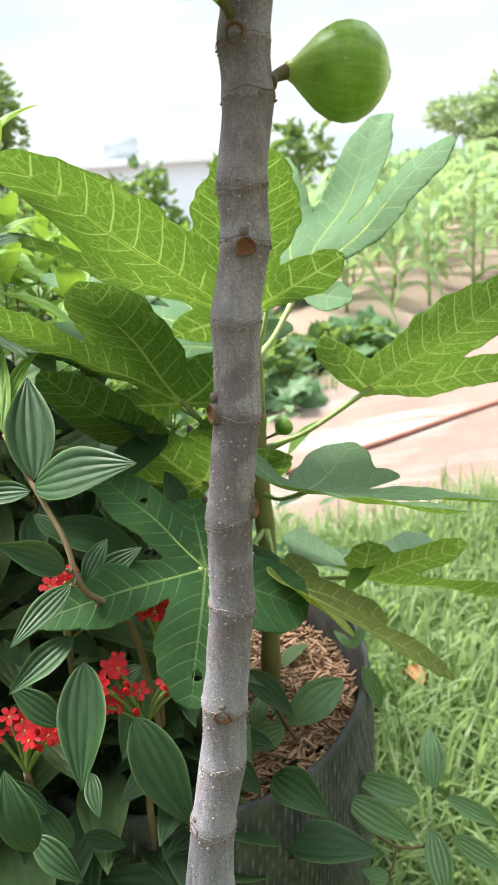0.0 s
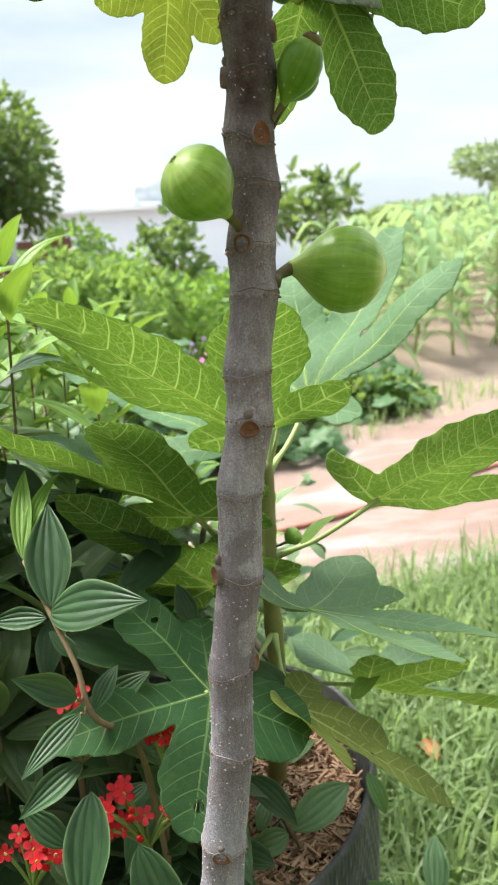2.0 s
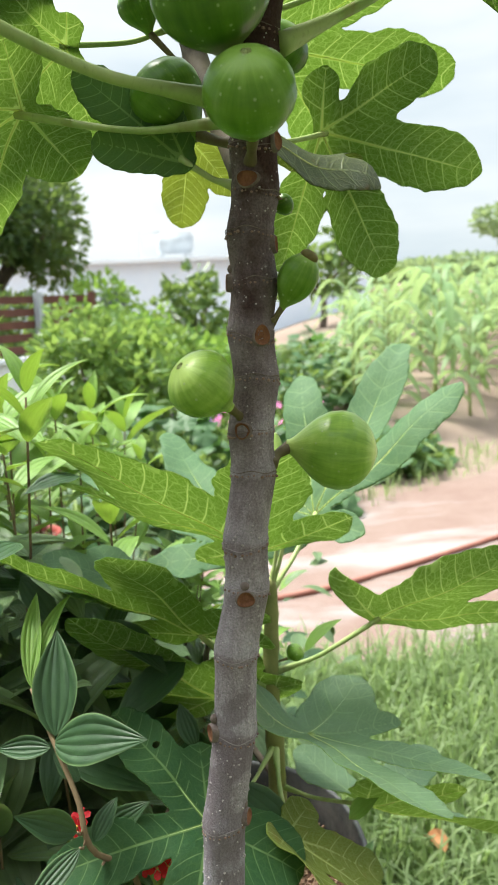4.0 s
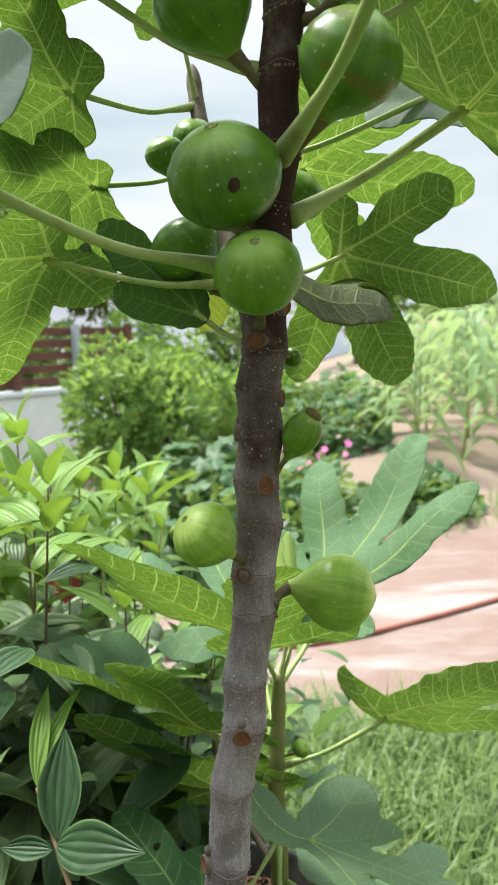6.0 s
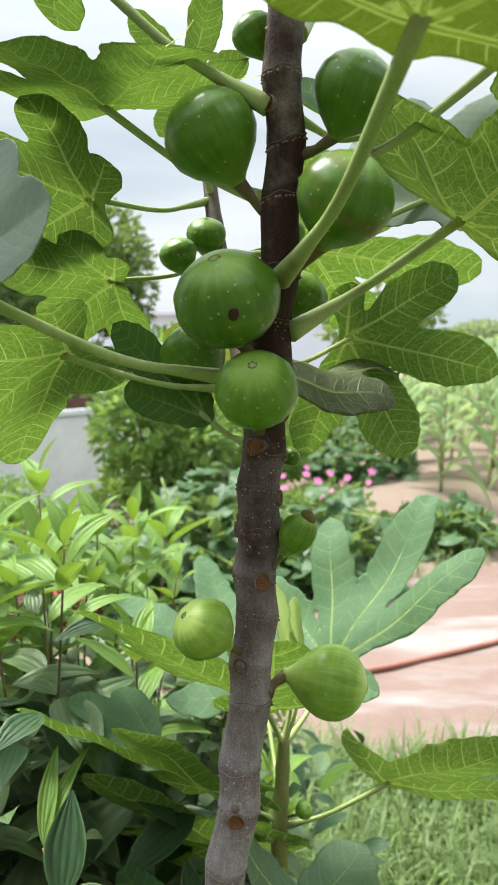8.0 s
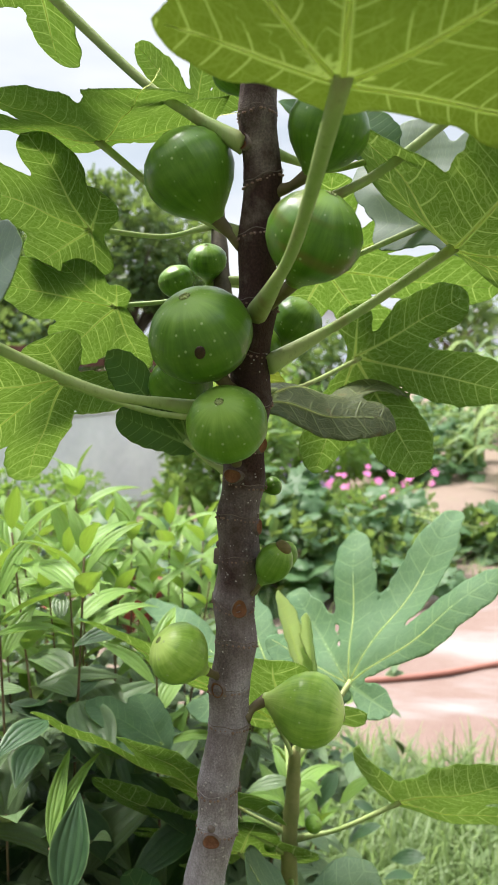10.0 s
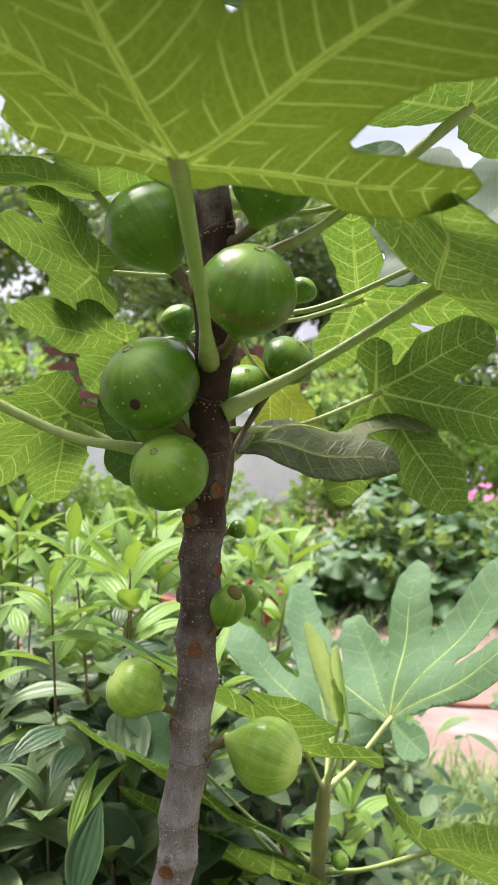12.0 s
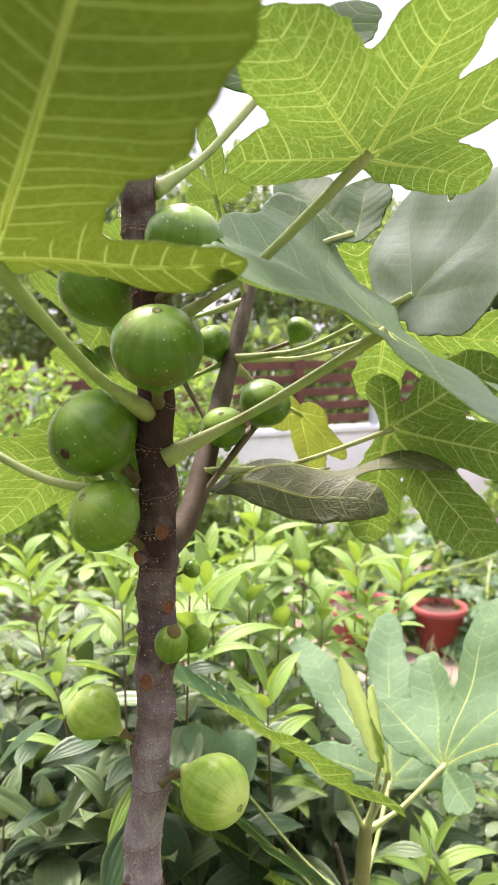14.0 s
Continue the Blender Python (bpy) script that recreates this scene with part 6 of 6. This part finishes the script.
fig_leaf(young_fig, (0.008, 0.618, 1.020), (-0.018, 0.592, 1.125), (0.5, -0.8, 0.2), ys(0.96), ((0, 1.0, 0.075),), 0.85, vee=1.0, wave=0.1, seed=43, top=M_LEAF_FRESH, low=M_LEAF_FRESH, stalk=0.0026, label="narrow pale unfolding fig leaf")
fig_leaf(young_fig, (0.014, 0.622, 1.010), (0.006, 0.606, 1.100), (-0.3, -0.9, 0.2), ys(0.955), ((0, 1.0, 0.080),), 0.85, vee=0.9, wave=0.1, seed=45, top=M_LEAF_FRESH, low=M_LEAF_FRESH, stalk=0.0026, label="narrow pale unfolding fig leaf")

stub = spline([V(p) - Y0 for p in (ys(0.76), (-0.060, 0.672, 0.80), (-0.076, 0.680, 0.842), (-0.069, 0.657, 0.886))], 10)
bv, bf = tube(stub, [0.0034 - 0.00006 * i for i in range(11)], 9)
link("pruned_stub", bv, bf, M_WOOD, young_fig, "dark dead pruned twig")


def dried_leaf(place, turn, size):
    v, f, u = leaf_sheet(1.0, 0.62, 12, 12, 1.5, 0.9)
    ob = link("dried_leaf", [V(q) * size for q in v], f, M_DRY, uvs=u)
    ob.matrix_basis = Matrix.Translation(place) @ Matrix.Rotation(turn, 4, "Z") @ Matrix.Rotation(radians(40), 4, "X")
    return tagged(ob, "curled orange-brown dried leaf lying in the grass", "dried leaf")


dried_leaf((0.29, 1.27, 0.12), 0.6, 0.06)
dried_leaf((0.47, 1.10, 0.10), 2.3, 0.05)

# ---------------------------------------------------------------- tibouchina round it
TIB_OLD = [mesh_of("tibouchina_leaf", *leaf_sheet(1.0, 0.40, 14, 20, b, c)[:2], M_TIB_OLD, leaf_sheet(1.0, 0.40, 14, 20, b, c)[2]) for b, c in ((0.5, 0.15), (0.9, 0.25), (0.2, 0.35))]
TIB_NEW = [mesh_of("tibouchina_young_leaf", *leaf_sheet(1.0, 0.30, 14, 20, b, c)[:2], M_TIB_NEW, leaf_sheet(1.0, 0.30, 14, 20, b, c)[2]) for b, c in ((0.8, 0.30), (0.4, 0.42), (1.1, 0.22))]


TIB_FRESH = [mesh_of("tibouchina_fresh_leaf", *leaf_sheet(1.0, 0.40, 14, 20, b, c)[:2], M_TIB_FRESH, leaf_sheet(1.0, 0.40, 14, 20, b, c)[2]) for b, c in ((0.5, 0.15), (0.9, 0.25))]
TIB_MID = [mesh_of("tibouchina_grey_leaf", *leaf_sheet(1.0, 0.40, 14, 20, b, c)[:2], M_TIB_MID, leaf_sheet(1.0, 0.40, 14, 20, b, c)[2]) for b, c in ((0.7, 0.25), (0.3, 0.4), (1.1, 0.3))]


def tib_stem(parent, foot, top, pairs, seed, leaf=0.075, young=0.30):
    """A hairy stem with pairs of leaves, each pair across the last, and a pale young tip."""
    r = random.Random(seed)
    o = parent.location
    foot, top = V(foot) - o, V(top) - o
    mid = foot * 0.45 + top * 0.55 + V((r.uniform(-0.03, 0.03), r.uniform(-0.03, 0.03), 0))
    path = spline([foot, mid, top], 48)
    v, f = tube(path, [0.0026 - 0.000032 * i for i in range(49)], 7)
    stem = link("stem", v, f, M_TIB_STEM, parent)
    turn = r.uniform(0, 3.14)
    for k in range(pairs):
        u = 1 - 0.60 * (k / max(pairs - 1, 1)) ** 1.55
        p = path[min(48, round(u * 48))]
        new_leaf = k < pairs * young
        for side in (0, math.pi):
            a = turn + k * math.pi / 2 + side + r.uniform(-0.25, 0.25)
            rise = (3.2 if k == 0 else 1.5 if k == 1 else 0.85 if new_leaf else r.uniform(-0.2, 0.45)) * (0.8 + 0.4 * r.random())
            d = V((math.cos(a), math.sin(a), rise)).normalized()
            s = leaf * (0.60 if k == 0 else 0.95 if new_leaf else 1.0) * r.uniform(0.8, 1.15)
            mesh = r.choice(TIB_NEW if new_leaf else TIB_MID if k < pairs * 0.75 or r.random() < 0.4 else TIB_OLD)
            shared("leaf", mesh, stem, along(p + d * 0.004, d, (0, 0, 1), s))
    return stem


def tib_shrub(place, tops, seed, label, size=1.0, young=0.30):
    t = thing("tibouchina_shrub", label, "shrub", place, "tibouchina shrubs behind the fig tree")
    r = random.Random(seed)
    for i, (x, y, z) in enumerate(tops):
        foot = V((place[0] + (x - place[0]) * 0.45, place[1] + (y - place[1]) * 0.45, place[2]))
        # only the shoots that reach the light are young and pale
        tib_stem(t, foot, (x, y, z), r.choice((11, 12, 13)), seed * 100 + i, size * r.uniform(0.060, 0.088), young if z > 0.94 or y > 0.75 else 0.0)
    return t


SMALL = leaf_sheet(1.0, 0.42, 6, 4, 0.6, 0.2)


def leaf_mass(parent, blobs, count, seed, size=0.075, material=None, rise=-0.1):
    """The inner leaves of a shrub, past those laid one by one, as one mesh."""
    r = random.Random(seed)
    vs, fs, us = [], [], []
    sv = [V(q) for q in SMALL[0]]
    for i in range(count):
        c, rad = blobs[i % len(blobs)]
        d = V((r.gauss(0, 0.5), r.gauss(0, 0.5), r.gauss(0, 0.5)))
        p = V(c) - parent.location + V((d.x * rad[0], d.y * rad[1], d.z * rad[2]))
        a = r.uniform(0, 6.283)
        m = along(p, (math.cos(a), math.sin(a), rise + r.uniform(-0.7, 0.7)), (r.uniform(-0.3, 0.3), r.uniform(-0.6, 0.2), 1), size * r.uniform(0.7, 1.25))
        k = len(vs)
        vs += [m @ q for q in sv]
        us += SMALL[2]
        fs += [tuple(j + k for j in f) for f in SMALL[1]]
    return tagged(link("inner_leaves", vs, fs, material or M_TIB_OLD, parent, uvs=us), kind="stuff")


def placed_branch(name, label, path, leaves, radius=0.0024, mature=None, grow=1.0):
    """A branch whose leaves are laid one by one, from foot to tip."""
    t = thing(name, label, "branch", path[0], "tibouchina branches before the fig plant")
    o = V(path[0])
    pts = [V(p) - o for p in path]
    v, f = tube(spline(pts, 24), [radius - 0.00004 * i for i in range(25)], 8)
    stem = link("stem", v, f, M_TIB_STEM, t)
    r = random.Random(len(leaves))
    for a, b, w in leaves:
        a, b = V(a) - o, V(b) - o
        d = (b - a) * grow
        q = min(pts, key=lambda p: (p - a).length)
        near_stem = min((p for p in spline(pts, 24)), key=lambda p: (p - a).length)
        if 0.006 < (near_stem - a).length < 0.03:
            v, f = tube(spline([near_stem, (near_stem + a) * 0.5 - V((0, 0, 0.004)), a], 6), [0.0010] * 7, 6)
            link("twig", v, f, M_TIB_STEM, t)
        up = V((r.uniform(-0.2, 0.2), -0.75, 0.75))
        m = along(a, d, up, 1.0) @ Matrix.Diagonal((d.length * w / 0.40, d.length, d.length, 1))
        shared("leaf", r.choice(TIB_NEW if w < 0.26 else mature or TIB_OLD), stem, m)
    return t


SIDE_LEAVES = (
    ((-0.113, 0.364, 0.835), (-0.112, 0.315, 0.787), 0.40),
    ((-0.088, 0.363, 0.796), (-0.057, 0.324, 0.742), 0.42),
    ((-0.122, 0.370, 0.750), (-0.114, 0.344, 0.740), 0.40),
    ((-0.124, 0.387, 0.838), (-0.159, 0.358, 0.821), 0.36),
    ((-0.138, 0.379, 0.780), (-0.166, 0.378, 0.812), 0.42),
    ((-0.115, 0.397, 0.869), (-0.102, 0.406, 0.896), 0.42),
    ((-0.120, 0.424, 0.851), (-0.087, 0.423, 0.879), 0.42),
    ((-0.123, 0.390, 0.882), (-0.150, 0.366, 0.912), 0.42),
    ((-0.121, 0.387, 0.873), (-0.143, 0.341, 0.868), 0.30),
    ((-0.146, 0.425, 0.923), (-0.084, 0.387, 0.955), 0.42),
    ((-0.145, 0.426, 0.927), (-0.153, 0.468, 0.987), 0.42),
    ((-0.148, 0.424, 0.920), (-0.188, 0.423, 0.920), 0.40),
    ((-0.166, 0.445, 0.952), (-0.159, 0.501, 1.019), 0.18),
    ((-0.166, 0.445, 0.952), (-0.179, 0.497, 1.010), 0.25),
    ((-0.141, 0.453, 0.873), (-0.162, 0.459, 0.893), 0.42),
    ((-0.150, 0.330, 0.732), (-0.159, 0.324, 0.783), 0.45),
    ((-0.157, 0.379, 0.712), (-0.187, 0.386, 0.736), 0.40),
    ((-0.142, 0.372, 0.690), (-0.166, 0.381, 0.720), 0.40),
    ((-0.094, 0.427, 0.787), (-0.120, 0.412, 0.777), 0.40),
    ((-0.080, 0.451, 0.759), (-0.103, 0.439, 0.792), 0.42),
    ((-0.171, 0.418, 0.798), (-0.185, 0.423, 0.817), 0.40),
    ((-0.063, 0.508, 0.864), (-0.079, 0.528, 0.892), 0.45),
    ((-0.157, 0.349, 0.724), (-0.125, 0.324, 0.712), 0.40),
    ((-0.138, 0.383, 0.688), (-0.109, 0.372, 0.688), 0.45),
)
BAG_LEAVES = (
    ((0.003, 0.531, 0.647), (0.064, 0.560, 0.678), 0.42),
    ((0.001, 0.530, 0.644), (-0.031, 0.502, 0.653), 0.50),
    ((-0.003, 0.518, 0.626), (0.032, 0.478, 0.575), 0.42),
    ((0.050, 0.516, 0.578), (0.108, 0.485, 0.556), 0.36),
    ((0.118, 0.524, 0.561), (0.063, 0.521, 0.595), 0.36),
    ((0.130, 0.527, 0.571), (0.138, 0.565, 0.613), 0.40),
    ((0.141, 0.525, 0.563), (0.186, 0.499, 0.555), 0.30),
    ((0.127, 0.516, 0.536), (0.127, 0.462, 0.520), 0.40),
    ((0.144, 0.514, 0.530), (0.186, 0.486, 0.516), 0.36),
    ((-0.020, 0.519, 0.594), (-0.037, 0.516, 0.622), 0.45),
    ((-0.035, 0.506, 0.592), (-0.011, 0.474, 0.564), 0.25),
    ((0.068, 0.596, 0.675), (0.089, 0.614, 0.693), 0.30),
    ((0.070, 0.596, 0.675), (0.054, 0.612, 0.688), 0.30),
    ((0.084, 0.493, 0.506), (0.064, 0.486, 0.524), 0.50),
    ((0.001, 0.535, 0.642), (-0.010, 0.563, 0.654), 0.30),
    ((-0.026, 0.535, 0.642), (-0.014, 0.566, 0.662), 0.40),
    ((0.075, 0.571, 0.673), (0.096, 0.549, 0.640), 0.35),
)
placed_branch("tibouchina_branch", "reddish hairy tibouchina branch with ribbed leaves and insect holes", [(-0.085, 0.43, 0.70), (-0.095, 0.42, 0.82), (-0.116, 0.396, 0.864), (-0.126, 0.405, 0.895), (-0.146, 0.425, 0.923), (-0.166, 0.445, 0.952)], SIDE_LEAVES)
placed_branch("tibouchina_branch", "low tibouchina branch hanging over the rim of the bag", [(-0.016, 0.556, 0.67), (0.004, 0.53, 0.644), (0.044, 0.516, 0.58), (0.088, 0.512, 0.527), (0.125, 0.52, 0.512)], BAG_LEAVES, 0.0020, TIB_FRESH, 1.05)

near_shrub = tib_shrub((-0.24, 0.60, 0.02), [(-0.205, 0.590, 1.140), (-0.280, 0.560, 1.120), (-0.240, 0.500, 0.930), (-0.300, 0.620, 1.150), (-0.350, 0.520, 1.020), (-0.270, 0.680, 1.110), (-0.160, 0.66, 1.02), (-0.21, 0.46, 0.83), (-0.30, 0.47, 0.90), (-0.13, 0.55, 0.80), (-0.18, 0.52, 0.88), (-0.25, 0.45, 0.76), (-0.14, 0.46, 0.70), (-0.10, 0.50, 0.74), (-0.20, 0.42, 0.68), (-0.33, 0.44, 0.78)], 1, "tibouchina shrub with ribbed velvety leaves and reddish stems", 1.25, 0.35)
rnd = random.Random(44)
for n, (cx, cy, hi) in enumerate(((-0.48, 0.78, 1.12), (-0.24, 0.88, 0.94), (-0.75, 0.60, 1.08), (-0.46, 1.12, 0.80), (-0.92, 0.92, 1.02), (-0.52, 0.46, 1.02), (-0.75, 1.22, 0.96), (-0.22, 1.22, 0.74))):
    tops = [(cx + rnd.uniform(-0.20, 0.20), cy + rnd.uniform(-0.20, 0.20), hi * rnd.uniform(0.80, 1.02)) for _ in range(11)]
    s = tib_shrub((cx, cy, 0.02), tops, n + 2, "tall tibouchina shrub with pale young shoots", 1.05 if n < 3 else 0.85, 0.32 if n < 3 else 0.20)
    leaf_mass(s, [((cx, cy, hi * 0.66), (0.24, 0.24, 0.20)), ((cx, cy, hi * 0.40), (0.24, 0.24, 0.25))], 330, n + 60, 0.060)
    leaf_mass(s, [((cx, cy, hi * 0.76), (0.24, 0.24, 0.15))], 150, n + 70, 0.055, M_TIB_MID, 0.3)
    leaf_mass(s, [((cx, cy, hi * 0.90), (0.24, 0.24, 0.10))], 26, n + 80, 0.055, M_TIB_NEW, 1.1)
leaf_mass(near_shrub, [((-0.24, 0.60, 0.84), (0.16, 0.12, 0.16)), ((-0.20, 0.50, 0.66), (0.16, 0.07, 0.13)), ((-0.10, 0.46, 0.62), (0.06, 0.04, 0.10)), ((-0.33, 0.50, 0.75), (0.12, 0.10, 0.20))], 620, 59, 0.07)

tib_shrub((-0.28, 0.80, 0.02), [(-0.354, 0.861, 1.154), (-0.351, 0.953, 1.077), (-0.286, 0.893, 1.089), (-0.274, 1.013, 1.063), (-0.312, 0.804, 1.066), (-0.251, 1.115, 1.031), (-0.34, 0.758, 1.053), (-0.276, 0.825, 1.029), (-0.263, 0.908, 1.023), (-0.253, 1.009, 1.003), (-0.427, 0.843, 1.099), (-0.411, 0.769, 1.06), (-0.436, 0.99, 1.066), (-0.195, 0.965, 0.997)], 31, "tibouchina shrub with upright bright green young shoots", 1.25, 0.45)

# ---------------------------------------------------------------- red flowers
RED = petal_flower("red_petals", 5, 0.0066, M_PETAL)
bud_v, bud_f = ball((0, 0, 0.004), (0.0022, 0.0022, 0.0055), 6, 8)
BUD = mesh_of("red_bud", bud_v, bud_f, M_PETAL)
throat_v, throat_f = ball((0, 0, 0), (0.0008, 0.0008, 0.0008), 4, 6)
THROAT = mesh_of("throat", throat_v, throat_f, M_PETAL_EYE)


def red_cluster(place, blooms, spread, seed):
    r = random.Random(seed)
    foot = V((place[0] - 0.02, place[1] + 0.05, 0.55))
    t = thing("kalanchoe_plant", "kalanchoe with a cluster of small red flowers and buds", "flowering plant", foot, "red flowers under the fig tree")
    head = V(place) - foot
    v, f = tube(spline([(0, 0, -0.5), head * 0.4, head - V((0, 0, 0.03))], 12), [0.0026] * 13, 7)
    link("stem", v, f, M_TIB_STEM, t)
    twigs = []
    for i in range(blooms):
        d = V((r.uniform(-1, 1), r.uniform(-1, 0.6), r.uniform(-0.6, 0.8)))
        p = head + V((d.x * spread, d.y * spread * 0.6, d.z * spread * 0.75))
        twigs.append(tube(spline([head - V((0, 0, 0.03)), head * 0.5 + p * 0.5 - V((0, 0, 0.012)), p], 6), [0.0012] * 7, 5))
        if r.random() < 0.62:
            fl = shared("flower", RED, t, along(p, (r.uniform(-1, 1), r.uniform(0.2, 1), 0.5), (r.uniform(-0.5, 0.5), -1, 0.6), r.uniform(0.85, 1.2)))
            shared("throat", THROAT, fl, Matrix.Identity(4))
        else:
            shared("bud", BUD, t, along(p, (1, 0, 0), (r.uniform(-0.6, 0.6), -0.6, 0.8), r.uniform(0.8, 1.2)))
    v, f = join(twigs)
    link("flower_stalk", v, f, M_YOUNG_STEM, t)


red_cluster((-0.088, 0.388, 0.800), 17, 0.026, 1)
red_cluster((-0.170, 0.388, 0.767), 13, 0.022, 2)
red_cluster((-0.078, 0.415, 0.838), 7, 0.014, 3)
red_cluster((-0.145, 0.440, 0.848), 3, 0.010, 4)
